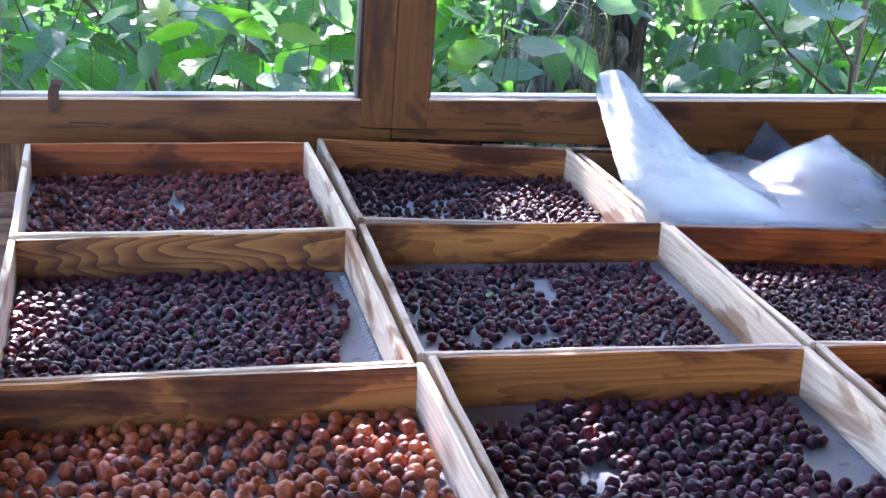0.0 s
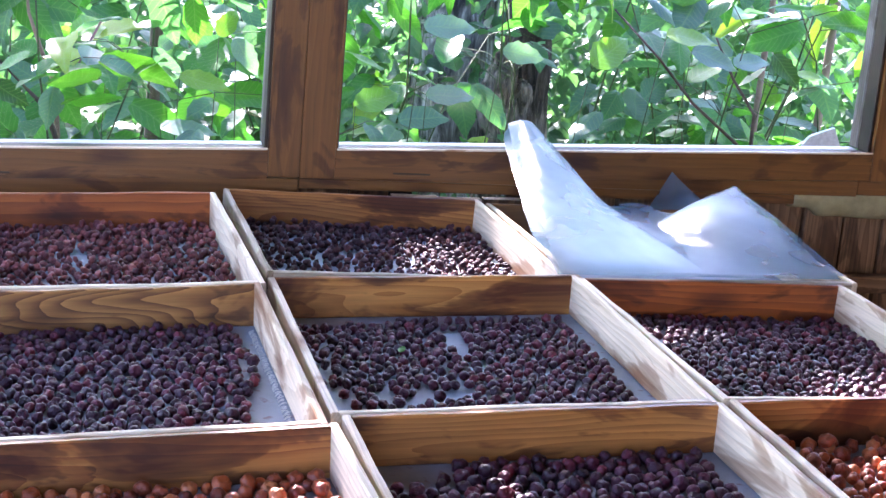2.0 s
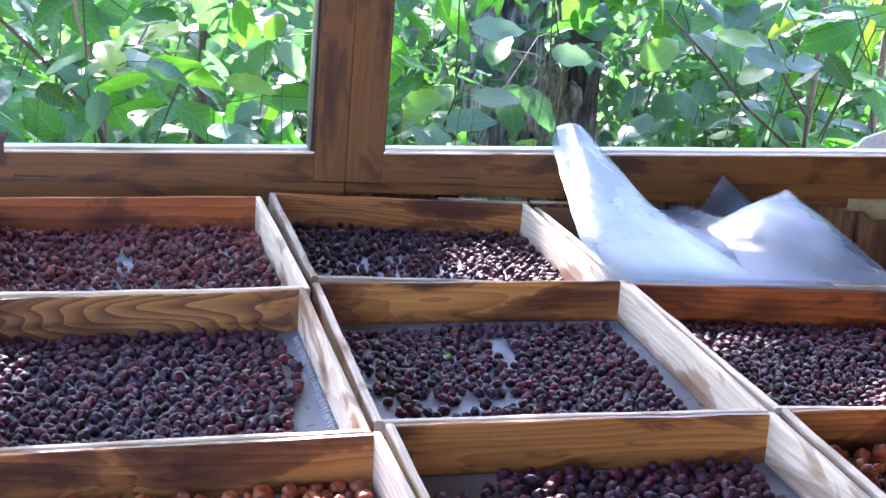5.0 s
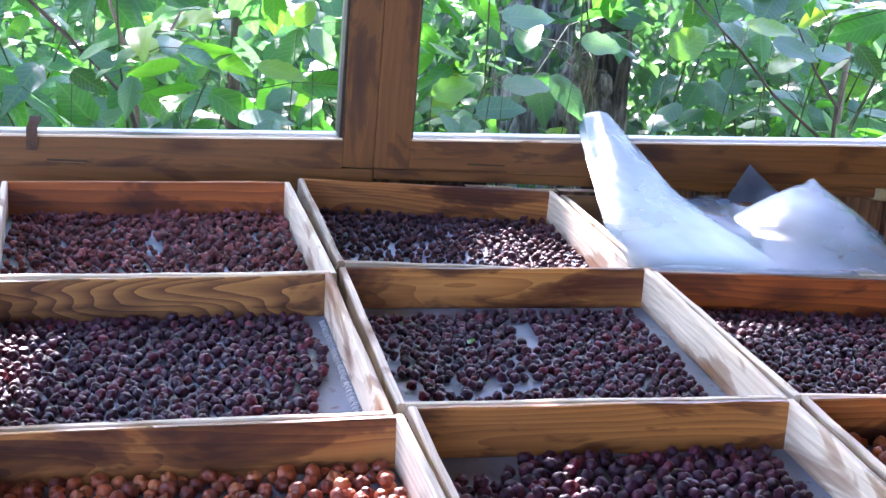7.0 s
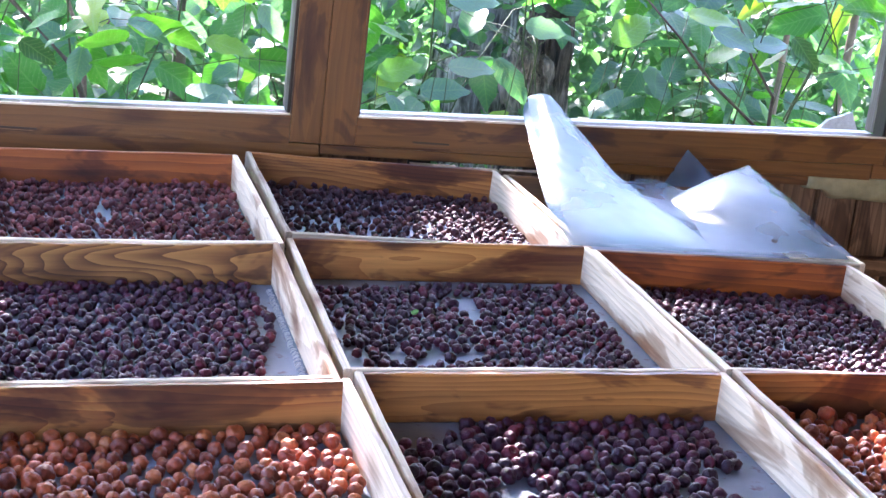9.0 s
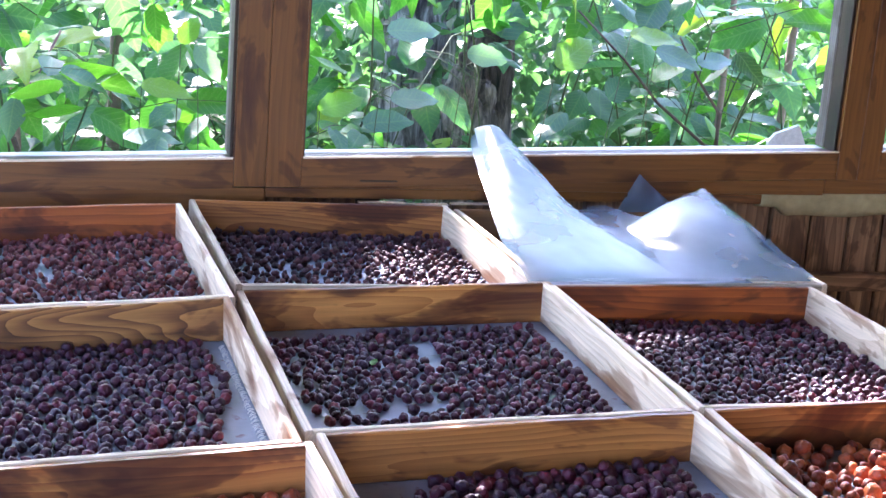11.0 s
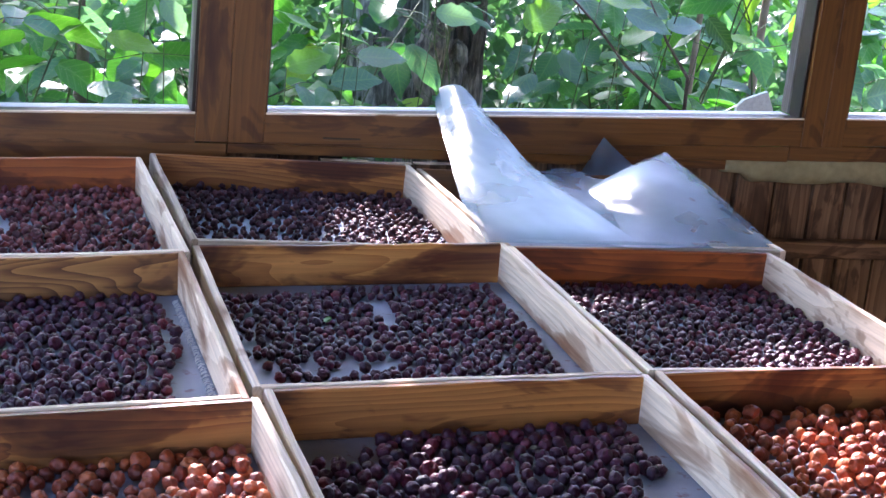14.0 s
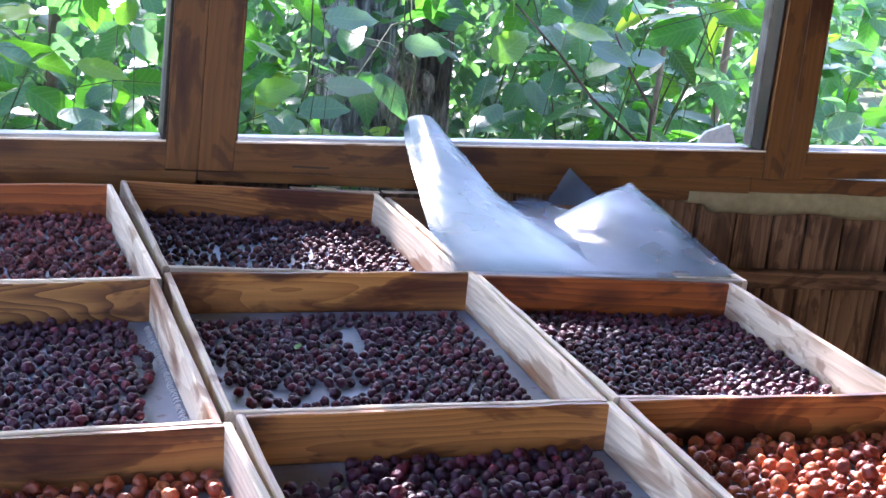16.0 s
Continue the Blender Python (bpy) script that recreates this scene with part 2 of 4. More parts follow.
def leaf_material(name, stops, gloss=0.42, veins=False):
    """Thin leaves that let light through."""
    mat, nodes, links, bsdf = material(name, gloss)
    info, geo, tc = nodes.new("ShaderNodeObjectInfo"), nodes.new("ShaderNodeNewGeometry"), nodes.new("ShaderNodeTexCoord")
    add = nodes.new("ShaderNodeMath")
    add.operation = "ADD"
    links.new(info.outputs["Random"], add.inputs[0])
    links.new(geo.outputs["Random Per Island"], add.inputs[1])
    fr = nodes.new("ShaderNodeMath")
    fr.operation = "FRACT"
    links.new(add.outputs[0], fr.inputs[0])
    r = ramp(nodes, stops)
    links.new(fr.outputs[0], r.inputs["Fac"])
    n = tex_noise(nodes, links, tc.outputs["Object"], 55, 4)
    r2 = ramp(nodes, [(0.3, (0.75, 0.8, 0.75)), (0.7, (1.15, 1.1, 1.1))])
    links.new(n.outputs["Fac"], r2.inputs["Fac"])
    col = mixed(nodes, links, 0.8, r.outputs[0], r2.outputs[0], "MULTIPLY")
    if veins:
        sep, ay, lean, wv = nodes.new("ShaderNodeSeparateXYZ"), nodes.new("ShaderNodeMath"), nodes.new("ShaderNodeMath"), nodes.new("ShaderNodeMath")
        links.new(tc.outputs["Object"], sep.inputs[0])
        ay.operation, lean.operation, wv.operation = "ABSOLUTE", "MULTIPLY_ADD", "PINGPONG"
        links.new(sep.outputs[1], ay.inputs[0])
        links.new(ay.outputs[0], lean.inputs[0])
        lean.inputs[1].default_value = -0.8
        links.new(sep.outputs[0], lean.inputs[2])
        links.new(lean.outputs[0], wv.inputs[0])
        wv.inputs[1].default_value = 0.055
        side, mid = ramp(nodes, [(0.0, (1, 1, 1)), (0.012, (0, 0, 0))]), ramp(nodes, [(0.0, (1, 1, 1)), (0.022, (0, 0, 0))])
        links.new(wv.outputs[0], side.inputs["Fac"])
        links.new(ay.outputs[0], mid.inputs["Fac"])
        rib = mixed(nodes, links, 1.0, side.outputs[0], mid.outputs[0], "LIGHTEN")
        col = mixed(nodes, links, rib, col, mixed(nodes, links, 0.2, col, (0.35, 0.5, 0.2)))
        bumped(nodes, links, bsdf, rib, 0.2, 0.002)
    links.new(col, bsdf.inputs["Base Color"])
    bsdf.inputs["Coat Weight"].default_value = 0.3
    bsdf.inputs["Coat Roughness"].default_value = 0.42
    trans = nodes.new("ShaderNodeBsdfTranslucent")
    tcol = mixed(nodes, links, 1.0, col, (1.5, 2.0, 0.8), "MULTIPLY")
    links.new(tcol, trans.inputs["Color"])
    mx = nodes.new("ShaderNodeMixShader")
    mx.inputs[0].default_value = 0.45
    links.new(bsdf.outputs[0], mx.inputs[1])
    links.new(trans.outputs[0], mx.inputs[2])
    links.new(mx.outputs[0], nodes["Material Output"].inputs["Surface"])
    return mat


# the bluish first stops paint the sky's sheen on the blades
LEAF = leaf_material("broad_leaf", [(0.0, (0.105, 0.185, 0.178)), (0.3, (0.078, 0.170, 0.125)), (0.55, (0.052, 0.185, 0.040)), (0.85, (0.080, 0.250, 0.026)), (0.97, (0.15, 0.32, 0.030)), (1.0, (0.30, 0.37, 0.04))], 0.38, True)
# brighter copy with light from behind put into the green
LEAF_BACKLIT = leaf_material("backlit_yellow_green_leaf", [(0.0, (0.11, 0.27, 0.032)), (1.0, (0.24, 0.37, 0.045))], 0.36, True)
# paler bluish copy with the sky's reflection put into the colour
LEAF_SKY_SHEEN = leaf_material("sky_sheen_green_leaf", [(0.0, (0.15, 0.24, 0.23)), (1.0, (0.20, 0.30, 0.28))], 0.30, True)
LEAF_DEEP = leaf_material("deep_green_leaf", [(0.0, (0.04, 0.10, 0.03)), (1.0, (0.055, 0.14, 0.035))], 0.4, True)
LEAF_FAR = leaf_material("undergrowth_leaf", [(0.0, (0.036, 0.084, 0.054)), (0.6, (0.066, 0.140, 0.076)), (1.0, (0.105, 0.19, 0.105))], 0.52)


def film_material():
    """Milky polythene film, a little clearer in places."""
    mat, nodes, links, bsdf = material("milky_polythene", 0.26)
    tc = nodes.new("ShaderNodeTexCoord")
    n = tex_noise(nodes, links, tc.outputs["Object"], 7, 3)
    bsdf.inputs["Base Color"].default_value = (0.115, 0.195, 0.270, 1)
    fine = tex_noise(nodes, links, tc.outputs["Object"], 26, 3)
    bumped(nodes, links, bsdf, fine.outputs["Fac"], 0.10, 0.003)
    tl, tp = nodes.new("ShaderNodeBsdfTranslucent"), nodes.new("ShaderNodeBsdfTransparent")
    tl.inputs["Color"].default_value = (0.205, 0.325, 0.405, 1)
    m1, m2 = nodes.new("ShaderNodeMixShader"), nodes.new("ShaderNodeMixShader")
    m1.inputs[0].default_value = 0.5
    links.new(bsdf.outputs[0], m1.inputs[1])
    links.new(tl.outputs[0], m1.inputs[2])
    r = ramp(nodes, [(0.33, (0.26, 0.26, 0.26)), (0.67, (0.46, 0.46, 0.46))])
    links.new(n.outputs["Fac"], r.inputs["Fac"])
    links.new(r.outputs[0], m2.inputs[0])
    links.new(m1.outputs[0], m2.inputs[1])
    links.new(tp.outputs[0], m2.inputs[2])
    links.new(m2.outputs[0], nodes["Material Output"].inputs["Surface"])
    return mat


FILM = film_material()


def glass_material():
    mat, nodes, links, bsdf = material("window_glass", 0.03)
    tp, gl, mx = nodes.new("ShaderNodeBsdfTransparent"), nodes.new("ShaderNodeBsdfGlossy"), nodes.new("ShaderNodeMixShader")
    gl.inputs["Roughness"].default_value = 0.03
    mx.inputs[0].default_value = 0.005
    links.new(tp.outputs[0], mx.inputs[1])
    links.new(gl.outputs[0], mx.inputs[2])
    links.new(mx.outputs[0], nodes["Material Output"].inputs["Surface"])
    return mat


GLASS = glass_material()

# ---- building blocks ----


def part(name, bm, mat, parent=None, label="", at=None, smooth=False):
    me = bpy.data.meshes.new(name)
    bm.to_mesh(me)
    bm.free()
    me.materials.append(mat)
    if smooth:
        me.polygons.foreach_set("use_smooth", [True] * len(me.polygons))
    ob = new(name, me)
    if parent is not None:
        ob.parent = parent
    if at is not None:
        ob.matrix_basis = at
    if label:
        ob["label"] = label
    return ob


def holder(name, at, label, category, group=""):
    ob = new(name)
    ob.empty_display_size = 0.05
    ob.matrix_basis = at
    return tagged(ob, label, category, group)


def block(sx, sy, sz, bevel=0.0015, bm=None, centre=(0, 0, 0)):
    """A box of that size round centre, with softened edges."""
    bm = bm or bmesh.new()
    made = bmesh.ops.create_cube(bm, size=1.0, matrix=Matrix.Translation(centre) @ Matrix.Diagonal((sx, sy, sz, 1)))
    if bevel:
        edges = list({e for v in made["verts"] for e in v.link_edges})
        bmesh.ops.bevel(bm, geom=edges, offset=bevel, segments=1, affect="EDGES")
    return bm


def span(x0, x1, y0, y1, z0, z1):
    return (x1 - x0, y1 - y0, z1 - z0), Matrix.Translation(((x0 + x1) / 2, (y0 + y1) / 2, (z0 + z1) / 2))


def worn_board(length, height, thick, seed, bevel=0.0016):
    """A sawn board along x with slightly uneven edges."""
    rnd = random.Random(seed)
    bm = bmesh.new()
    n = 8
    ring = []
    for i in range(n + 1):
        x = -length / 2 + length * i / n
        jz, jy = rnd.uniform(-0.0009, 0.0009), rnd.uniform(-0.0005, 0.0005)
        b = bevel
        pts = [(-thick / 2 + b, -height / 2), (thick / 2 - b, -height / 2), (thick / 2, -height / 2 + b), (thick / 2, height / 2 - b),
               (thick / 2 - b, height / 2), (-thick / 2 + b, height / 2), (-thick / 2, height / 2 - b), (-thick / 2, -height / 2 + b)]
        ring.append([bm.verts.new((x, y + jy, z + (jz if z > 0 else 0))) for y, z in pts])
    for a, b in zip(ring, ring[1:]):
        for k in range(8):
            bm.faces.new((a[k], a[(k + 1) % 8], b[(k + 1) % 8], b[k]))
    bm.faces.new(ring[0][::-1])
    bm.faces.new(ring[-1])
    bmesh.ops.recalc_face_normals(bm, faces=bm.faces)
    return bm


def tube(bm, pts, r0, r1, sides=7):
    """A tapered round limb through the points."""
    pts = [Vector(p) for p in pts]
    rings = []
    for i, p in enumerate(pts):
        d = (pts[min(i + 1, len(pts) - 1)] - pts[max(i - 1, 0)]).normalized()
        u = d.orthogonal().normalized()
        w = d.cross(u)
        r = r0 + (r1 - r0) * i / (len(pts) - 1)
        rings.append([bm.verts.new(p + r * (math.cos(2 * math.pi * k / sides) * u + math.sin(2 * math.pi * k / sides) * w)) for k in range(sides)])
    for a, b in zip(rings, rings[1:]):
        for k in range(sides):
            bm.faces.new((a[k], a[(k + 1) % sides], b[(k + 1) % sides], b[k]))
    bm.faces.new(rings[0][::-1])
    bm.faces.new(rings[-1])
    return bm


# ---- room ----
RX0, RX1, RY0, RY1, RZ = -1.75, 2.30, -3.2, 0.56, 2.45
WT = 0.10


def wall(name, x0, x1, y0, y1, z0, z1, mat, label, category="wall"):
    size, m = span(x0, x1, y0, y1, z0, z1)
    return tagged(part(name, block(*size, bevel=0), mat, None, "", m), label, category, kind="structure")


wall("floor", RX0 - WT, RX1 + WT, RY0 - WT, RY1 + WT, -0.06, 0.0, FLOOR_WOOD, "worn brown plank floor of the shed", "floor")
wall("ceiling", RX0 - WT, RX1 + WT, RY0 - WT, RY1 + WT, RZ, RZ + 0.08, PLASTER, "plain wooden ceiling of the shed", "ceiling")
# unseen wall; its doorway is added to let in fill light
south = tagged(new("wall_south"), "unseen plain wooden wall with an opening added for fill light", "wall", kind="structure")
for nm, (x0, x1, z0, z1) in {"wall_side": (RX0 - WT, -0.95, 0.0, RZ), "wall_end": (0.15, RX1 + WT, 0.0, RZ), "wall_top": (-0.95, 0.15, 2.1, RZ)}.items():
    size, m = span(x0, x1, RY0 - WT, RY0, z0, z1)
    part(nm, block(*size, bevel=0), PLASTER, south, "", m)
wall("wall_east", RX1, RX1 + WT, RY0, RY1 + WT, 0.0, RZ, PLASTER, "plain wooden side wall of the shed")
# unseen wall; its unglazed opening is added to light the trays sideways
west = tagged(new("wall_west"), "unseen wooden side wall with an opening added for side light", "wall", kind="structure")
for nm, (y0, y1, z0, z1) in {"wall_low": (RY0, RY1 + WT, 0.0, 0.45), "wall_top": (RY0, RY1 + WT, 2.35, RZ), "wall_end": (RY0, -2.8, 0.45, 2.35), "wall_corner": (0.42, RY1 + WT, 0.45, 2.35)}.items():
    size, m = span(RX0 - WT, RX0, y0, y1, z0, z1)
    part(nm, block(*size, bevel=0), PLASTER, west, "", m)

# ---- window wall ----
# the old frame has sagged to one side; GZ is the lower edge of the glass
SLOPE = 0.031
GZ = 0.9785


def sagged(bm, m):
    """Shears a frame member with the sagging window."""
    for v in bm.verts:
        p = m @ v.co
        v.co.z += SLOPE * (p.x - 0.12)
    return bm


def member(name, x0, x1, y0, y1, z0, z1, mat, parent, label="", upright=False, sag=True, bevel=0.002):
    """A frame member between the given planes, its grain along its length."""
    size, m = span(x0, x1, y0, y1, z0, z1)
    if upright:
        bm = block(size[2], size[1], size[0], bevel)
        m = m @ Matrix.Rotation(radians(-90), 4, "Y")
        if sag:
            for v in bm.verts:
                p = m @ v.co
                v.co.x += SLOPE * (p.x - 0.12)
    else:
        bm = block(*size, bevel)
        if sag:
            bm = sagged(bm, m)
    return part(name, bm, mat, parent, label, m)


ZT = 2.15
PANES = [(-1.65, -0.72), (-0.549, 0.048), (0.195, 1.207), (1.325, 2.20)]
for i, (x0, x1) in enumerate(PANES):
    win = tagged(new("window_%d" % (i + 1)), "brown wooden window sash with a bare glass pane", "window", kind="structure")
    zb = GZ
    member("bottom_rail", x0 - 0.0145, x1 + 0.0145, 0.553, 0.566, zb - 0.064, zb - 0.0105, SASH_WOOD, win, bevel=0.0006)
    member("top_rail", x0 - 0.0145, x1 + 0.0145, 0.553, 0.604, ZT + 0.012, ZT + 0.08, SASH_WOOD, win)
    # pale worn bead, then the rebate with its shade in dark colour, and the glass
    member("bead", x0 - 0.012, x1 + 0.012, 0.5495, 0.5528, zb - 0.0122, zb - 0.0092, PINE_PALE, win, "pale worn edge of the rail", bevel=0)
    for xa, xb in ((x0 - 0.0155, x0 - 0.0125), (x1 + 0.0125, x1 + 0.0155)):
        member("bead", xa, xb, 0.551, 0.5545, zb - 0.0095, ZT, SASH_WOOD, win, upright=True, bevel=0)
    member("glazing_bar", x0 - 0.010, x1 + 0.010, 0.6045, 0.6065, zb - 0.030, zb - 0.0150, SASH_RECESS, win, "dark glazing bar", bevel=0.001)
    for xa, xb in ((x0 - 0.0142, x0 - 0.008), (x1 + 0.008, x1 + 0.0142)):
        member("glazing_bar", xa, xb, 0.565, 0.606, zb - 0.013, ZT, SASH_RECESS, win, "dark glazing bar", upright=True, bevel=0.001)
    member("rebate", x0 - 0.0145, x1 + 0.0145, 0.5665, 0.604, zb - 0.060, zb - 0.0135, SASH_RECESS, win, "dark rebate of the rail")
    pane = member("pane", x0 - 0.012, x1 + 0.012, 0.6075, 0.6105, zb - 0.016, ZT + 0.01, GLASS, win, "clear window glass", bevel=0)
    pane.visible_shadow = False
    member("sill", x0 - 0.012, x1 + 0.012, 0.6125, 0.643, zb - 0.045, zb - 0.0145, SILL_WHITE, win, "white flaking outer sill")
    for xa, xb in ((x0 - 0.022, x0 - 0.009), (x1 + 0.009, x1 + 0.022)):
        member("outer_reveal", xa, xb, 0.6125, 0.643, zb - 0.0135, ZT, REVEAL_WOOD, win, "dark grey weathered outer reveal", upright=True)

for k, x in enumerate((-0.405, 0.320)):
    win = bpy.data.objects["window_%d" % (k + 2)]
    z = 0.909 + 0.021 * k
    # a dark bar on the rail stands in for the shade inside a slot
    member("slot", x - 0.034, x + 0.034, 0.5521, 0.5545, z - 0.0016, z + 0.0016, SASH_RECESS, win, "dark bar drawn for the shaded slot in the rail", sag=False, bevel=0.0005)
    member("slot_lip", x - 0.030, x + 0.028, 0.5517, 0.5535, z - 0.0038, z - 0.0029, WALL_WOOD, win, "pale lip along the slot", sag=False, bevel=0.0004)
posts = tagged(new("trim_posts"), "brown varnished posts between the window sashes", "window post", kind="structure")
for xa, xb in ((-0.7048, -0.6338), (-0.6332, -0.5652), (0.0628, 0.1178), (0.1184, 0.1802), (1.2222, 1.2658), (1.2664, 1.3102)):
    member("post", xa, xb, 0.5515 + 0.0006 * (xa > 0.1), 0.60, 0.9165 + (0.031 if xa > 1 else 0), ZT + 0.02, SASH_WOOD, posts, upright=True, sag=False, bevel=0.0007)
apron = tagged(new("trim_apron"), "dark brown boards under the window rail", "window board", kind="structure")
member("board", -1.74, 0.118, 0.5555, 0.585, 0.868, 0.9135, SASH_WOOD, apron, sag=False, bevel=0.0008)
member("board", 0.1195, 1.085, 0.5575, 0.600, 0.8965, 0.9145, SASH_WOOD, apron, sag=False, bevel=0.0008)
bm = bmesh.new()
prof = [(0.1195, 0.9155), (1.20, 0.9155), (1.20, 0.946), (0.1195, 0.9165)]
lo, hi = [bm.verts.new((x, 0.5565, z)) for x, z in prof], [bm.verts.new((x, 0.600, z)) for x, z in prof]
bm.faces.new(lo)
bm.faces.new(hi[::-1])
for k in range(4):
    bm.faces.new((lo[k], hi[k], hi[(k + 1) % 4], lo[(k + 1) % 4]))
bmesh.ops.recalc_face_normals(bm, faces=bm.faces)
part("wedge", bm, SASH_WOOD, apron)
member("board", 1.2015, 2.29, 0.5575, 0.600, 0.918, 0.951, SASH_WOOD, apron, sag=False)
lintel = tagged(new("wall_north"), "aged vertical wall boards under and over the window", "wall", kind="structure")
size, m = span(RX0 - WT, RX1 + WT, 0.575, 0.66, 2.235, RZ)
part("lintel", block(*size, bevel=0), WALL_WOOD, lintel, "", m)
# boards below the window; a slot stays open under the rail
rnd = random.Random(4)
x = RX0
while x < RX1:
    w = rnd.uniform(0.075, 0.12)
    top = 0.879 if 0.33 < x + w / 2 < 0.52 else 0.8955
    z0, z1 = 0.0, top + rnd.uniform(-0.002, 0.001)
    bm = worn_board(z1 - z0, w - 0.006, 0.022, int(x * 1000) + 5000)
    m = Matrix.Translation((x + w / 2, 0.60 + rnd.uniform(-0.004, 0.004), (z0 + z1) / 2)) @ Matrix.Rotation(radians(-90), 4, "Y") @ Matrix.Rotation(radians(rnd.uniform(-0.6, 0.6)), 4, "Y")
    part("plank", bm, WALL_WOOD, lintel, "", m)
    x += w
# added dark sheet behind the boards, keeps the gaps dark and light out
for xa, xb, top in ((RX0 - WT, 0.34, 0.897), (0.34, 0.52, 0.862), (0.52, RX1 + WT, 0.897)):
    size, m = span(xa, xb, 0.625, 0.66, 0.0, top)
    part("backing", block(*size, bevel=0), GAP_SHADE, lintel, "", m)
batten = tagged(part("wall_batten", worn_board(2.4, 0.034, 0.03, 71), WALL_WOOD, None, "", pose(1.1, 0.569, 0.739)), "aged brown batten nailed across the wall boards", "batten", kind="structure")


def foam_strip():
    bm = bmesh.new()
    n, rows = 60, 8
    grid = []
    for i in range(n + 1):
        x = 1.072 + 1.2 * i / n
        col = []
        for k in range(rows + 1):
            a = math.pi * k / rows
            wob = noise.noise(Vector((x * 9, k * 0.7, 2.0)))
            top = 0.921 + 0.012 * min(1, i / 22) + 0.003 * noise.noise(Vector((x * 14, 0, 0)))
            low = 0.872 - 0.008 * min(1, i / 25) + 0.010 * noise.noise(Vector((x * 7, 5, 0))) + (0.018 if i < 3 else 0)
            z = low + (top - low) * (0.5 + 0.5 * math.cos(a))
            col.append(bm.verts.new((x, 0.585 - 0.032 * math.sin(a) ** 0.6 - 0.004 * wob, z)))
        grid.append(col)
    for a, b in zip(grid, grid[1:]):
        for k in range(rows):
            bm.faces.new((a[k], b[k], b[k + 1], a[k + 1]))
        bm.faces.new((a[0], a[rows], b[rows], b[0]))
    bm.faces.new(grid[0])
    bm.faces.new(grid[-1][::-1])
    bmesh.ops.recalc_face_normals(bm, faces=bm.faces)
    return tagged(part("insulation_strip", bm, FOAM, smooth=True), "olive felt insulation strip under the window board", "insulation")


foam_strip()


def hook():
    """An iron strap bent over the window rail."""
    h = holder("window_hook", pose(-0.464, 0.553, 0.955), "rusty iron strap hooked over the window rail", "hook")
    bm = bmesh.new()
    prof = [(0.0, -0.030), (-0.003, -0.010), (-0.004, 0.008), (-0.001, 0.020), (0.008, 0.026), (0.020, 0.024), (0.024, 0.016)]
    rows = []
    for y, z in prof:
        rows.append([bm.verts.new((sx * 0.009 + (0.004 if z > 0.015 else 0), y - d, z)) for sx, d in ((-1, 0), (1, 0), (1, 0.004), (-1, 0.004))])
    for a, b in zip(rows, rows[1:]):
        for k in range(4):
            bm.faces.new((a[k], a[(k + 1) % 4], b[(k + 1) % 4], b[k]))
    bm.faces.new(rows[0][::-1])
    bm.faces.new(rows[-1])
    bmesh.ops.recalc_face_normals(bm, faces=bm.faces)
    part("strap", bm, RUST, h)
    sc = bmesh.new()
    bmesh.ops.create_cone(sc, cap_ends=True, segments=10, radius1=0.0035, radius2=0.0025, depth=0.002, matrix=Matrix.Translation((0, -0.006, -0.020)) @ Matrix.Rotation(radians(90), 4, "X"))
    part("screw", sc, RUST, h)


hook()

# ---- table and trays ----
TABLE_Z = 0.858


def table():
    t = holder("drying_table", pose(0, 0, 0), "long board drying table under the window", "table")
    for i in range(11):
        y = -1.18 + 0.155 * i
        part("board", worn_board(1.95, 0.022, 0.15, 300 + i), WALL_WOOD, t, "", pose(0.05, y, TABLE_Z - 0.045 - 0.011))
    for x in (-0.85, 0.92):
        for y in (-1.15, 0.35):
            part("leg", block(0.06, 0.06, TABLE_Z - 0.07, 0.004), PINE_GREY, t, "", pose(x, y, (TABLE_Z - 0.07) / 2))
    for y in (-1.0, 0.2):
        part("bearer", block(1.85, 0.05, 0.012, 0.002), PINE_GREY, t, "", pose(0.05, y, TABLE_Z - 0.073))


table()
TH, BH = 0.0098, 0.059


def netting_hem(t, w, d):
    """The frayed cut edge of the netting, a row of short grey threads along one side board."""
    rnd = random.Random(12)
    bm = bmesh.new()
    y = -d / 2 + 0.03
    while y < d / 2 - 0.03:
        x = w / 2 - TH - 0.010 + rnd.uniform(-0.0015, 0.0015)
        tube(bm, [(x, y, 0.0035), (x + 0.003, y + rnd.uniform(-0.002, 0.002), 0.0060), (x + 0.007, y + rnd.uniform(-0.002, 0.002), 0.0055)], 0.0008, 0.0005, 5)
        y += 0.0052
    part("netting_hem", bm, HEM, t, "frayed pale edge of the netting")


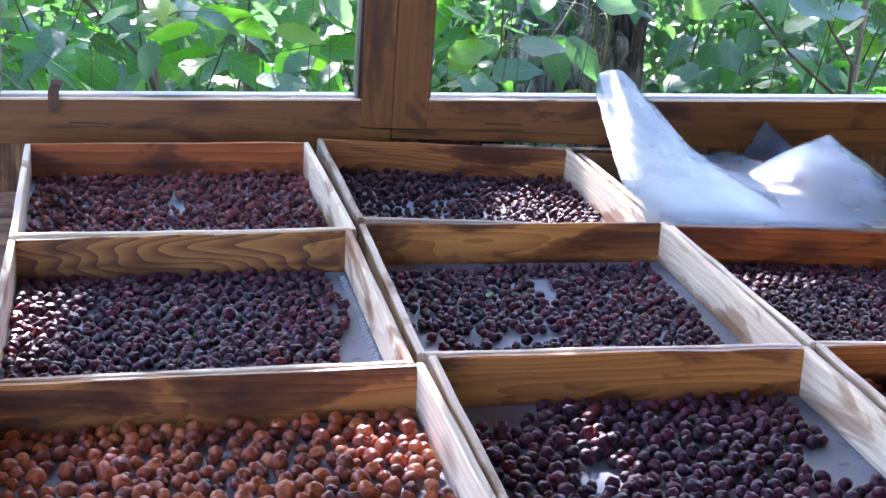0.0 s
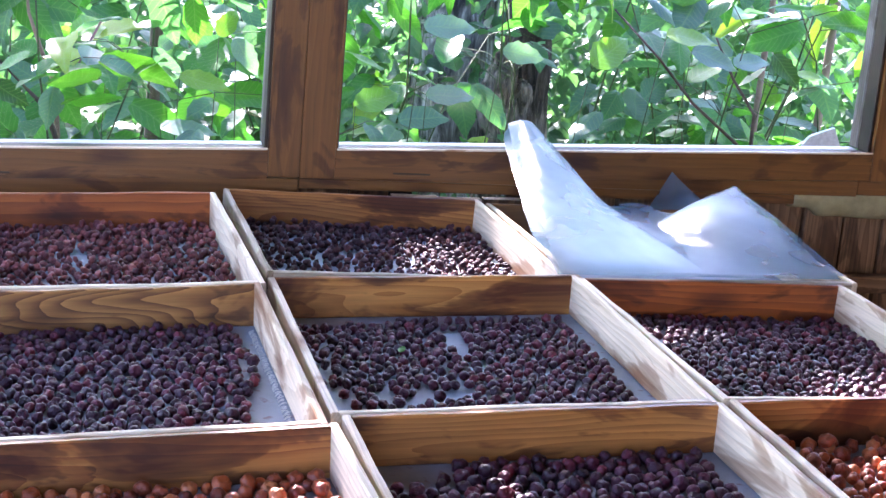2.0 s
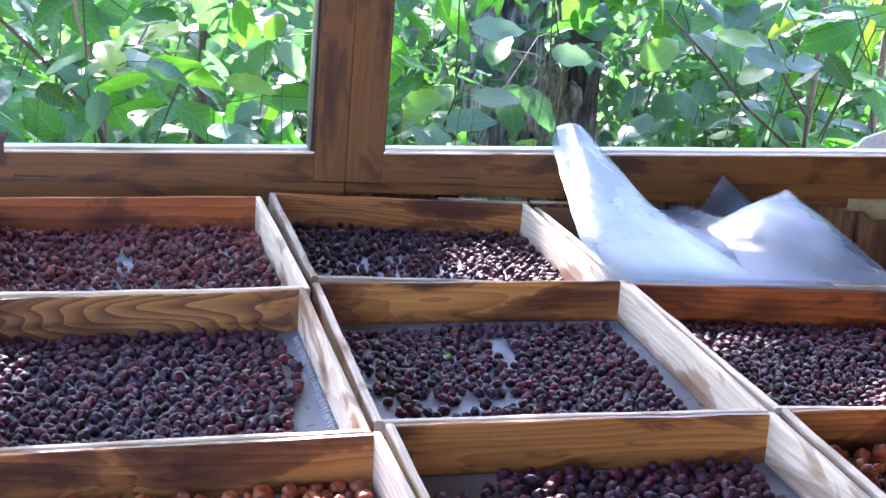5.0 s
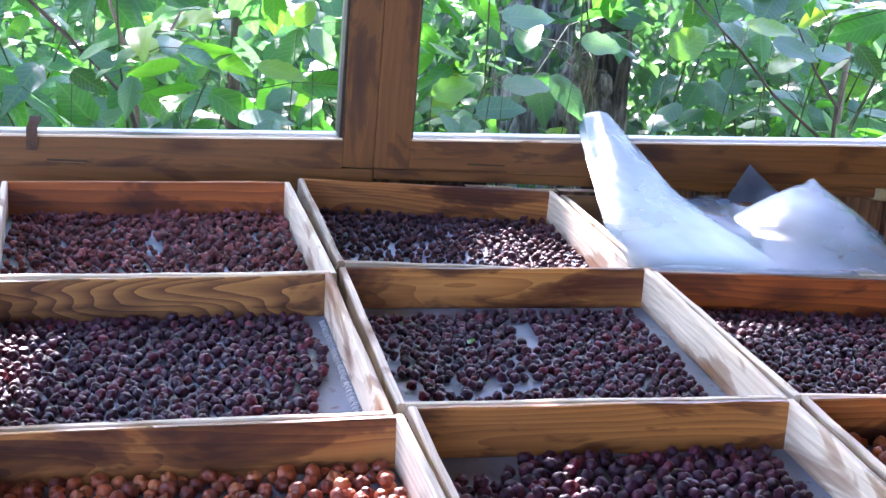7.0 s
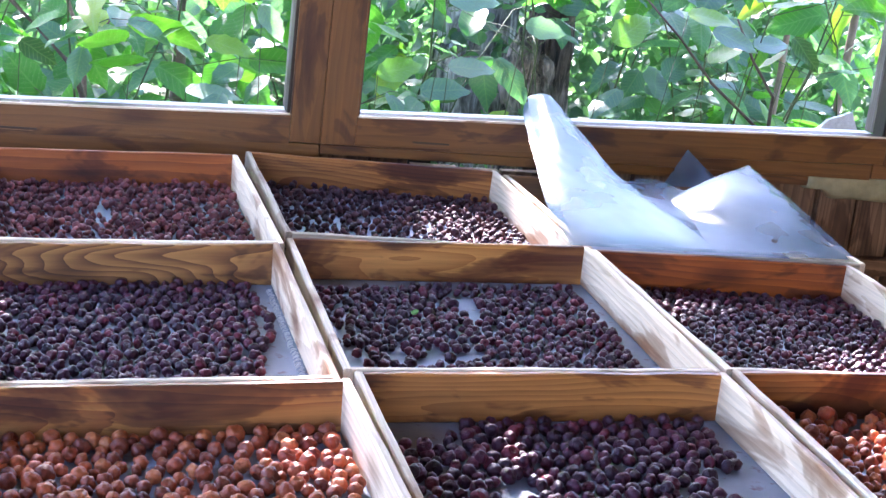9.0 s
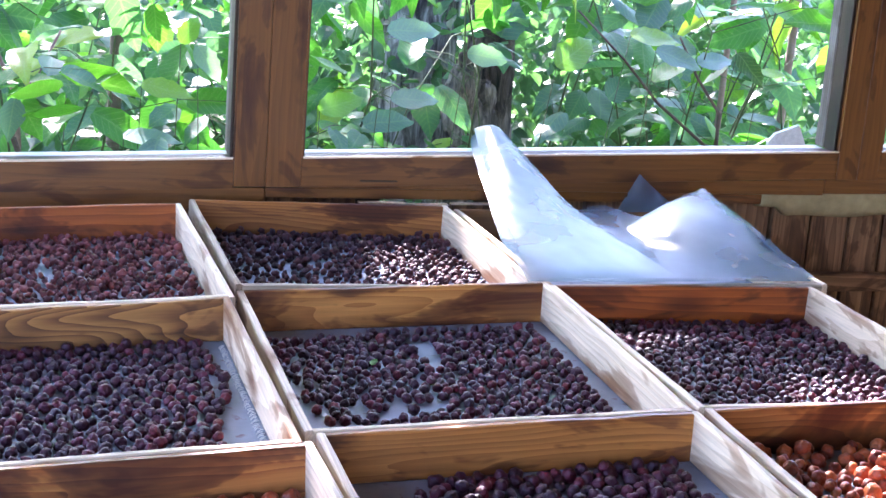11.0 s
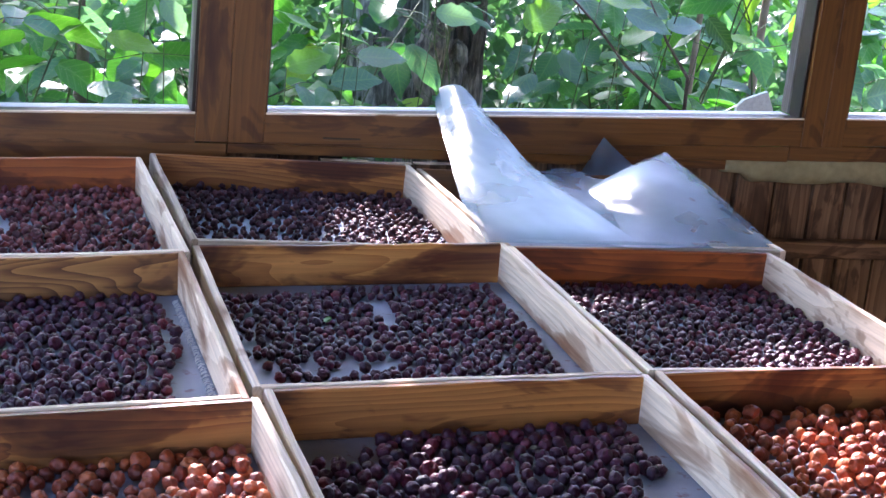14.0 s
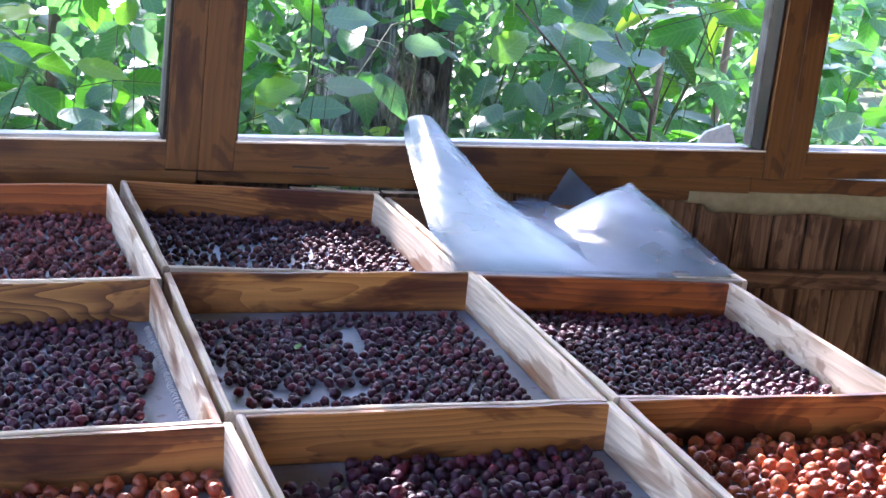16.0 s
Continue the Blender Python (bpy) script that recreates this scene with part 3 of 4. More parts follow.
def tray(at, w, d, woods, label, seed):
    """An open wooden tray with its origin in the middle of its base."""
    t = holder("berry_tray", at, label, "tray", "drying trays")
    part("tray_floor", block(w - 0.002, d - 0.002, 0.003, 0), NETTING, t, "blue-grey netting floor", pose(0, 0, 0.0015))
    zc = 0.0035 + BH / 2
    back, front, left, right = woods
    part("back_board", worn_board(w - 2 * TH, BH, TH, seed), back, t, "", pose(0, d / 2 - TH / 2, zc))
    part("front_board", worn_board(w - 2 * TH, BH, TH, seed + 1), front, t, "", pose(0, -d / 2 + TH / 2, zc))
    for side, wood_mat, sd in ((-1, left, seed + 2), (1, right, seed + 3)):
        board = part("side_board", worn_board(d, BH, TH, sd), wood_mat, t, "", pose(side * (w / 2 - TH / 2), 0, zc, 0, 0, 90))
        for sy in (-1, 1):
            for z in (-0.016, 0.014):
                bm = bmesh.new()
                bmesh.ops.create_cone(bm, cap_ends=True, segments=8, radius1=0.0022, radius2=0.0018, depth=0.0012, matrix=Matrix.Translation((sy * (d / 2 - TH / 2), -side * (TH / 2 + 0.0004), z)) @ Matrix.Rotation(radians(90), 4, "X"))
                part("nail", bm, RUST, board, "rusty nail head")
    return t


def berry_shapes(sub, wrinkle, seed, crown, flat=0.12):
    """A few shrivelled berries of radius 1: wrinkled, flattened, with the mark of the calyx on top."""
    out = []
    for k in range(7):
        bm = bmesh.new()
        bmesh.ops.create_icosphere(bm, subdivisions=sub, radius=1.0)
        sq = 0.92 - flat * random.Random(seed + k).random()
        for v in bm.verts:
            n = v.co.normalized()
            d = 1 + wrinkle * noise.noise(n * 1.7 + Vector((k * 7.1, seed, 0))) + 0.5 * wrinkle * noise.noise(n * 4.5 + Vector((k * 3.3, 0, seed))) - 0.9 * wrinkle * (1 - min(1, 5 * abs(noise.noise(n * 2.4 + Vector((k * 1.9, 3, seed))))))
            c = n.z
            if c > 0.80:
                d -= crown * (c - 0.80) / 0.20 * (1.0 if c > 0.93 else -0.25)
            v.co = Vector((n.x * d, n.y * d * (1 - 0.07 * (k % 3)), n.z * d * sq))
        bmesh.ops.triangulate(bm, faces=bm.faces)
        bm.verts.ensure_lookup_table()
        out.append((np.array([v.co[:] for v in bm.verts]), np.array([[v.index for v in f.verts] for f in bm.faces])))
        bm.free()
    return out


ROUND_BERRY = berry_shapes(3, 0.15, 3, 0.40, 0.14)
FINE_BERRY = berry_shapes(3, 0.17, 5, 0.34, 0.2)
SMALL_BERRY = berry_shapes(3, 0.24, 11, 0.34, 0.32)
DRY_BERRY = berry_shapes(2, 0.36, 23, 0.2, 0.35)


def turn_matrix(rnd, tip):
    return (Euler((rnd.gauss(0, tip), rnd.gauss(0, tip), rnd.uniform(0, 6.28))).to_matrix())


def berries(t, name, w, d, dia, shapes, mat, label, seed, keep, layers=0.0, spread=0.10, tip=0.8, pack=0.93):
    """Berries strewn over the floor of a tray; keep(u, v) tells how likely one lies at u, v (0 to 1, from the left and from the front)."""
    rnd = random.Random(seed)
    w, d = w - 2 * TH, d - 2 * TH
    cell, spots, grid = dia * 0.86, [], {}

    def free(x, y, gap):
        i, j = int(x / cell), int(y / cell)
        for a in range(i - 2, i + 3):
            for b in range(j - 2, j + 3):
                for px, py in grid.get((a, b), ()):
                    if (px - x) ** 2 + (py - y) ** 2 < gap * gap:
                        return False
        return True

    for k in range(int(45 * w * d / dia**2)):
        x, y = rnd.uniform(dia * 0.45, w - dia * 0.45), rnd.uniform(dia * 0.45, d - dia * 0.45)
        s = rnd.gauss(1, spread)
        s = max(0.72, min(1.22, s))
        p = keep(x / w, y / d) + 0.22 * noise.noise(Vector((x * 38, y * 38, seed))) + 0.16 * noise.noise(Vector((x * 110, y * 110, seed + 5)))
        if p < 0.5 or not free(x, y, dia * pack * s):
            continue
        grid.setdefault((int(x / cell), int(y / cell)), []).append((x, y))
        spots.append((x, y, dia / 2 * s, 0.0))
    for k in range(int(layers * len(spots))):
        x, y, r, _ = rnd.choice(spots)
        x, y = x + rnd.uniform(-1, 1) * r, y + rnd.uniform(-1, 1) * r
        if dia < x < w - dia and dia < y < d - dia:
            spots.append((x, y, r, r * rnd.uniform(0.9, 1.3)))
    verts, faces, base = [], [], 0
    for x, y, r, lift in spots:
        vs, fs = shapes[rnd.randrange(len(shapes))]
        m = np.array(turn_matrix(rnd, tip)) * r
        vs2 = vs @ m.T
        vs2 += (x - w / 2, y - d / 2, 0.0032 - vs2[:, 2].min() + lift)
        verts.append(vs2)
        faces.append(fs + base)
        base += len(vs)
    verts, faces = np.concatenate(verts), np.concatenate(faces)
    me = bpy.data.meshes.new(name)
    me.from_pydata(verts.tolist(), [], faces.tolist())
    me.materials.append(mat)
    me.polygons.foreach_set("use_smooth", [True] * len(me.polygons))
    ob = new(name, me)
    ob.matrix_basis = t.matrix_basis.copy()
    return tagged(ob, label, "berries", "drying berries", kind="stuff")


def bump_at(u, v, cu, cv, ru, rv):
    return math.exp(-(((u - cu) / ru) ** 2 + ((v - cv) / rv) ** 2))


Z0 = 0.9 - BH - 0.0035
DARK_LABEL = "dark purple half-dried berries spread in a wooden tray"
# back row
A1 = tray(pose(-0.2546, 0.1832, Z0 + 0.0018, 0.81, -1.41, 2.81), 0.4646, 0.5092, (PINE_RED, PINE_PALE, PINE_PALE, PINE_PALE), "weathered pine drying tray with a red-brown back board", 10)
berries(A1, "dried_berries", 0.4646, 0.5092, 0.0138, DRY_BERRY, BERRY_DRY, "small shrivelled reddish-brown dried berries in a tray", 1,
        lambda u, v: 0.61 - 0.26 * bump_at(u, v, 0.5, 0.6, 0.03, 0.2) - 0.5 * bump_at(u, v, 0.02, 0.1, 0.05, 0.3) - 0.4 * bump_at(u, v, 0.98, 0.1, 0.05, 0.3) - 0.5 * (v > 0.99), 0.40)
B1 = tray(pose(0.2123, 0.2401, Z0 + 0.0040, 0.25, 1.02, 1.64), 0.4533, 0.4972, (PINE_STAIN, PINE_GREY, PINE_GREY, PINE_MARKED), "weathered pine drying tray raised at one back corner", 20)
berries(B1, "dried_berries", 0.4533, 0.4972, 0.0130, DRY_BERRY, BERRY_BLUE, "small shrivelled dark dried berries in a tray", 2,
        lambda u, v: 0.56 - 0.12 * bump_at(u, v, 0.98, 0.3, 0.04, 0.5) - 0.12 * bump_at(u, v, 0.3, 0.5, 0.3, 0.2) - 0.5 * (v > 0.99), 0.30)
tray(pose(0.6782, 0.2459, Z0 - 0.0015, -0.67, 0.19, 1.20), 0.4582, 0.4980, (SASH_WOOD, PINE_GREY, PINE_PALE, PINE_PALE), "pine drying tray under a plastic sheet", 30)
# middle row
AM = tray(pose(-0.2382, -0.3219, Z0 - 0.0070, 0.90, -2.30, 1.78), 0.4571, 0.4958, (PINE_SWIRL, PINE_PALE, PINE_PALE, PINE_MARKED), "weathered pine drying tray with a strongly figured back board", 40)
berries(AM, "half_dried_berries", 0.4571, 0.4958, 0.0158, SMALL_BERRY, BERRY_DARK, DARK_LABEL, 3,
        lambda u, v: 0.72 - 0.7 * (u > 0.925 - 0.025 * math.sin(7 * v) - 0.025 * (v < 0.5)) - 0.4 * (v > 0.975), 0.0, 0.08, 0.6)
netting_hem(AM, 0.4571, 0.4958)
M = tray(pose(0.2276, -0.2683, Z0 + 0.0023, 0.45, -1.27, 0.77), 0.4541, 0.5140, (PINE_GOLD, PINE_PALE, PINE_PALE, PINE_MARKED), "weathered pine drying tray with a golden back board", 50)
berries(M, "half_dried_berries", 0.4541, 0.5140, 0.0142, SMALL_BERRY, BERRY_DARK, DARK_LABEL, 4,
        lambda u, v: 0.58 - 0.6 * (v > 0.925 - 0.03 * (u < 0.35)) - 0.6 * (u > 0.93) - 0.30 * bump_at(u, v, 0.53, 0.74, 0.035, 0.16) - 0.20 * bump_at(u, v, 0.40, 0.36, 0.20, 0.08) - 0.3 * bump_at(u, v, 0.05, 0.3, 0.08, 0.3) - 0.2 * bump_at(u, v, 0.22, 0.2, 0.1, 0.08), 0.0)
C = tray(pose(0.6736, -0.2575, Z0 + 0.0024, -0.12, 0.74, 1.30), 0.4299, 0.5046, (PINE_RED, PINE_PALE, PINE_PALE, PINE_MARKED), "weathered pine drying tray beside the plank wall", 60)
berries(C, "half_dried_berries", 0.4299, 0.5046, 0.0147, SMALL_BERRY, BERRY_DARK, DARK_LABEL, 5,
        lambda u, v: 0.70 - 0.5 * (v > 0.98) - 0.4 * bump_at(u, v, 0.98, 0.2, 0.05, 0.3), 0.0, 0.08, 0.6)
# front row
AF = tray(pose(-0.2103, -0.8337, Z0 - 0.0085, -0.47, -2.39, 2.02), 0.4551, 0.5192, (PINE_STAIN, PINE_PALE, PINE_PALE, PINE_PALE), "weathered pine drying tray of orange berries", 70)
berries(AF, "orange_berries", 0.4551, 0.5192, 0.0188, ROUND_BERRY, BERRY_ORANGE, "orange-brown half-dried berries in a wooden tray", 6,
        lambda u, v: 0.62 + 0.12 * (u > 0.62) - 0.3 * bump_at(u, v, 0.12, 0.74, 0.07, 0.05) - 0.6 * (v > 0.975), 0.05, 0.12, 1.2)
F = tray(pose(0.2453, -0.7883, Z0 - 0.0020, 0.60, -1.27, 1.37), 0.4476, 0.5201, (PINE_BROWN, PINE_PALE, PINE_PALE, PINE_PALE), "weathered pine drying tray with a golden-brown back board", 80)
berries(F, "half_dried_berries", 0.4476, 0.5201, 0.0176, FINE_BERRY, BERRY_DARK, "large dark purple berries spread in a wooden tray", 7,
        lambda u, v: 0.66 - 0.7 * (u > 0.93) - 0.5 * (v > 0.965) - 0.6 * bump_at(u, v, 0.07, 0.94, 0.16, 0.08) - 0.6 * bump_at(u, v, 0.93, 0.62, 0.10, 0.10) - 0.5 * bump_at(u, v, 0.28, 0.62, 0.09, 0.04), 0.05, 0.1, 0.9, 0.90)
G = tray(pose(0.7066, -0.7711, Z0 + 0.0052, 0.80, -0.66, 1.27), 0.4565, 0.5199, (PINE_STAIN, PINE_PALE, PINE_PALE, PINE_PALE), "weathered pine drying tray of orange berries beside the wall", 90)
berries(G, "orange_berries", 0.4565, 0.5199, 0.0188, ROUND_BERRY, BERRY_ORANGE, "orange-red half-dried berries in a wooden tray", 8,
        lambda u, v: 0.72 - 0.5 * (v > 0.975), 0.12, 0.12, 1.2)


def plastic_sheet():
    """A stiff polythene sleeve thrown over a tray: one end curls up against the window, the other folds into a ridge."""
    # ridges of the sheet from left to right; each from its front edge to its back edge
    front = (0.42, 0.47, 0.53, 0.60, 0.68, 0.74, 0.81, 0.877)
    ribs = [
        [(0.43, 0.16, 0.925), (0.455, 0.36, 0.965), (0.478, 0.525, 0.998), (0.484, 0.548, 1.022)],
        [(0.47, 0.15, 0.932), (0.482, 0.33, 0.972), (0.503, 0.515, 1.018), (0.506, 0.549, 1.028)],
        [(0.535, 0.14, 0.925), (0.540, 0.30, 0.955), (0.540, 0.500, 1.000), (0.538, 0.548, 1.024)],
        [(0.600, 0.12, 0.908), (0.605, 0.25, 0.910), (0.625, 0.380, 0.915), (0.640, 0.46, 0.905)],
        [(0.685, 0.10, 0.905), (0.690, 0.22, 0.902), (0.700, 0.340, 0.908), (0.715, 0.46, 0.912)],
        [(0.738, 0.08, 0.912), (0.735, 0.17, 0.920), (0.735, 0.250, 0.928), (0.745, 0.33, 0.922)],
        [(0.818, 0.10, 0.930), (0.828, 0.20, 0.952), (0.836, 0.300, 0.968), (0.842, 0.345, 0.968)],
        [(0.875, 0.06, 0.914), (0.870, 0.14, 0.930), (0.860, 0.250, 0.952), (0.848, 0.352, 0.966)],
    ]
    ctrl = np.array([[(x, -0.010, 0.909), *rib] for x, rib in zip(front, ribs)])

    def spline(p, t, stiff):
        """Between a smooth and a straight run through the points; stiff film creases along its ridges."""
        n = len(p) - 1
        i = min(int(t * n), n - 1)
        f = t * n - i
        a, b, c, d = p[max(i - 1, 0)], p[i], p[i + 1], p[min(i + 2, n)]
        soft = 0.5 * (2 * b + (c - a) * f + (2 * a - 5 * b + 4 * c - d) * f * f + (3 * b - a - 3 * c + d) * f**3)
        return stiff * (b + (c - b) * f) + (1 - stiff) * soft

    nu, nv = 90, 60
    bm = bmesh.new()
    rows = []
    for j in range(nv + 1):
        row = []
        for i in range(nu + 1):
            arm = max(0.0, 1 - abs(i / nu - 1 / 7) * 7) if i / nu < 2 / 7 else 1.0
            v = j / nv * (1 - 0.13 * (1 - arm) ** 3)
            across = [spline(rib, v, 0.4) for rib in ctrl[max(0, int(i / nu * 7) - 1):int(i / nu * 7) + 3]]
            base = max(0, int(i / nu * 7) - 1)
            x, y, z = spline(np.array(across), min(1.0, (i / nu * 7 - base) / (len(across) - 1)), 0.7)
            q = Vector((x * 13, y * 9, 1.0))
            edge = min(1.0, j / 6)
            z += edge * (0.0022 * noise.noise(q) + 0.0045 * abs(noise.noise(Vector((x * 22 + y * 9, y * 5, 4.0)))))
            row.append(bm.verts.new((x, y, z)))
        rows.append(row)
    for a, b in zip(rows, rows[1:]):
        for i in range(nu):
            bm.faces.new((a[i], a[i + 1], b[i + 1], b[i]))
    s = holder("plastic_sheet", pose(0, 0, 0), "crumpled milky polythene sheet thrown over a tray", "plastic sheet")
    part("sheet", bm, FILM, s, smooth=True)
    # the upper layer of the sleeve, folded over into a taut triangle with a crisp free edge
    left = np.array([(0.842, 0.345, 0.970), (0.745, 0.300, 0.944), (0.672, 0.245, 0.924), (0.672, 0.150, 0.921), (0.655, 0.070, 0.917), (0.640, -0.013, 0.912)])
    right = np.array([(0.848, 0.343, 0.970), (0.856, 0.272, 0.960), (0.864, 0.202, 0.948), (0.871, 0.132, 0.935), (0.877, 0.060, 0.922), (0.882, -0.011, 0.912)])
    bm = bmesh.new()
    rows = []
    for j in range(31):
        v = j / 30
        a, b = spline(left, v, 0.25), spline(right, v, 0.8)
        row = []
        for i in range(31):
            u = i / 30
            x, y, z = a + (b - a) * u
            z += 0.026 * math.sin(math.pi * u) ** 0.9 * math.sin(math.pi * min(1.0, v * 1.02)) + 0.003 * noise.noise(Vector((x * 18, y * 14, 3))) * min(1.0, 6 * (1 - v))
            row.append(bm.verts.new((x, y, z + 0.003)))
        rows.append(row)
    for a, b in zip(rows, rows[1:]):
        for i in range(30):
            bm.faces.new((a[i], a[i + 1], b[i + 1], b[i]))
    part("folded_layer", bm, FILM, s, smooth=True)
    # the flattened arm that leans on the window rail, its free edge standing clear of the layer below
    left = np.array([(0.487, 0.548, 1.026), (0.464, 0.36, 0.976), (0.447, 0.20, 0.946), (0.424, -0.011, 0.912)])
    right = np.array([(0.536, 0.548, 1.028), (0.559, 0.42, 0.991), (0.586, 0.28, 0.950), (0.655, -0.012, 0.912)])
    bm = bmesh.new()
    rows = []
    for j in range(41):
        v = j / 40
        a, b = spline(left, v, 0.3), spline(right, v, 0.3)
        row = []
        for i in range(25):
            u = i / 24
            x, y, z = a + (b - a) * u
            z += 0.024 * math.sin(math.pi * u**0.9) * (1 - v) ** 0.5 * min(1.0, 8 * v + 0.25) + 0.004 * abs(noise.noise(Vector((x * 26 + y * 6, y * 7, 8)))) * min(1.0, 5 * (1 - v))
            row.append(bm.verts.new((x, y, z + 0.003)))
        rows.append(row)
    for a, b in zip(rows, rows[1:]):
        for i in range(24):
            bm.faces.new((a[i], a[i + 1], b[i + 1], b[i]))
    part("folded_arm", bm, FILM, s, smooth=True)
    # a loose corner standing up behind, and the flap that hangs over the tray's back board
    bm = bmesh.new()
    rows = []
    for j in range(9):
        v = j / 8
        row = []
        for i in range(9):
            u = i / 8
            x = 0.735 + 0.13 * u * (1 - 0.55 * v) + 0.06 * v
            row.append(bm.verts.new((x, 0.455 + 0.05 * v + 0.012 * math.sin(3 * u), 0.900 + 0.062 * v * (1 - 0.75 * u))))
        rows.append(row)
    for a, b in zip(rows, rows[1:]):
        for i in range(8):
            bm.faces.new((a[i], a[i + 1], b[i + 1], b[i]))
    part("loose_corner", bm, FILM, s, smooth=True)


plastic_sheet()
scrap_leaf = holder("leaf_scrap", pose(0.150, -0.207, 0.8590, 20, -15, 40), "small green leaf scrap lying on the berries", "leaf")
bm = bmesh.new()
ring = [bm.verts.new((0.007 * math.cos(a) * (1 - 0.3 * math.sin(a)), 0.0042 * math.sin(a), 0.001 * math.cos(2 * a))) for a in (2 * math.pi * k / 12 for k in range(12))]
bm.faces.new(ring)
part("blade", bm, LEAF, scrap_leaf)

# ---- garden ----


def leaf_mesh(name, mat, n=7, wide=0.42, droop=0.25, fold=0.25, seed=0, veins=True):
    """A broad pointed leaf of length 1 along x, folded at the midrib, with raised veins."""
    rnd = random.Random(seed)
    bm = bmesh.new()
    rows = []
    for i in range(n + 1):
        t = i / n
        half = wide * math.sin(math.pi * min(1, t * 0.97 + 0.03) ** 0.72) ** 0.85 * (1 if t < 0.98 else 0.25)
        row = []
        for k in (-2, -1, 0, 1, 2):
            s = k / 2
            y = half * s + 0.03 * rnd.uniform(-1, 1) * (abs(k) == 2)
            z = fold * half * abs(s) - droop * t * t + (0.02 * math.sin(9 * t + 2 * abs(s)) if veins else 0)
            row.append(bm.verts.new((t, y, z)))
        rows.append(row)
    for a, b in zip(rows, rows[1:]):
        for k in range(4):
            bm.faces.new((a[k], a[k + 1], b[k + 1], b[k]))
    me = bpy.data.meshes.new(name)
    bm.to_mesh(me)
    bm.free()
    me.materials.append(mat)
    me.polygons.foreach_set("use_smooth", [True] * len(me.polygons))
    return me


LEAVES = [leaf_mesh("leaf", LEAF, 7, w, dr, fo, sd) for w, dr, fo, sd in ((0.27, 0.2, 0.2, 1), (0.24, 0.4, 0.3, 2), (0.30, 0.1, 0.12, 3), (0.25, 0.5, 0.35, 4), (0.28, 0.3, -0.15, 5))]


def leaf_turn(rnd, flat=0.30, lean=0.0):
    """A blade turned at random about the upright, its upper face leaning towards the shed."""
    yaw = rnd.uniform(0, 2 * math.pi)
    return Matrix.Rotation(lean, 4, "X") @ Euler((rnd.gauss(0, flat), rnd.gauss(0.12, flat), yaw)).to_matrix().to_4x4()


def joined_leaves(name, spots, mat, parent, seed, label=""):
    """Many small leaves in one mesh; spots are (place, size)."""
    rnd = random.Random(seed)
    base = leaf_mesh("small_leaf", mat, 3, 0.38, 0.25, 0.2, seed, False)
    vs = np.array([v.co[:] for v in base.vertices])
    fs = np.array([list(p.vertices) for p in base.polygons])
    bpy.data.meshes.remove(base)
    verts, faces, k = [], [], 0
    for p, s in spots:
        m = np.array(leaf_turn(rnd, 0.7).to_3x3()) * s
        verts.append(vs @ m.T + np.array(p))
        faces.append(fs + k)
        k += len(vs)
    me = bpy.data.meshes.new(name)
    me.from_pydata(np.concatenate(verts).tolist(), [], np.concatenate(faces).tolist())
    me.materials.append(mat)
    ob = new(name, me)
    if parent is not None:
        ob.parent = parent
    ob["kind"] = "stuff"
    if label:
        ob["label"] = label
    return ob


def ground_z(x, y):
    return -0.12 + 0.02 * y + 0.06 * noise.noise(Vector((x * 0.5, y * 0.5, 0)))


def ground():
    bm = bmesh.new()
    xs = [-600, -60, -20] + [-8 + 0.8 * i for i in range(21)] + [20, 60, 600]
    ys = [-600, -60, -20, -8, -3.4, 0.2] + [0.7 + 0.5 * i for i in range(22)] + [20, 60, 600]
    g = [[bm.verts.new((x, y, ground_z(x, y) if abs(x) < 10 and 0 < y < 13 else -0.12)) for x in xs] for y in ys]
    for a, b in zip(g, g[1:]):
        for i in range(len(xs) - 1):
            bm.faces.new((a[i], a[i + 1], b[i + 1], b[i]))
    tagged(part("ground", bm, SOIL, smooth=True), "shady forest floor with moss and litter", "ground", kind="structure")


ground()


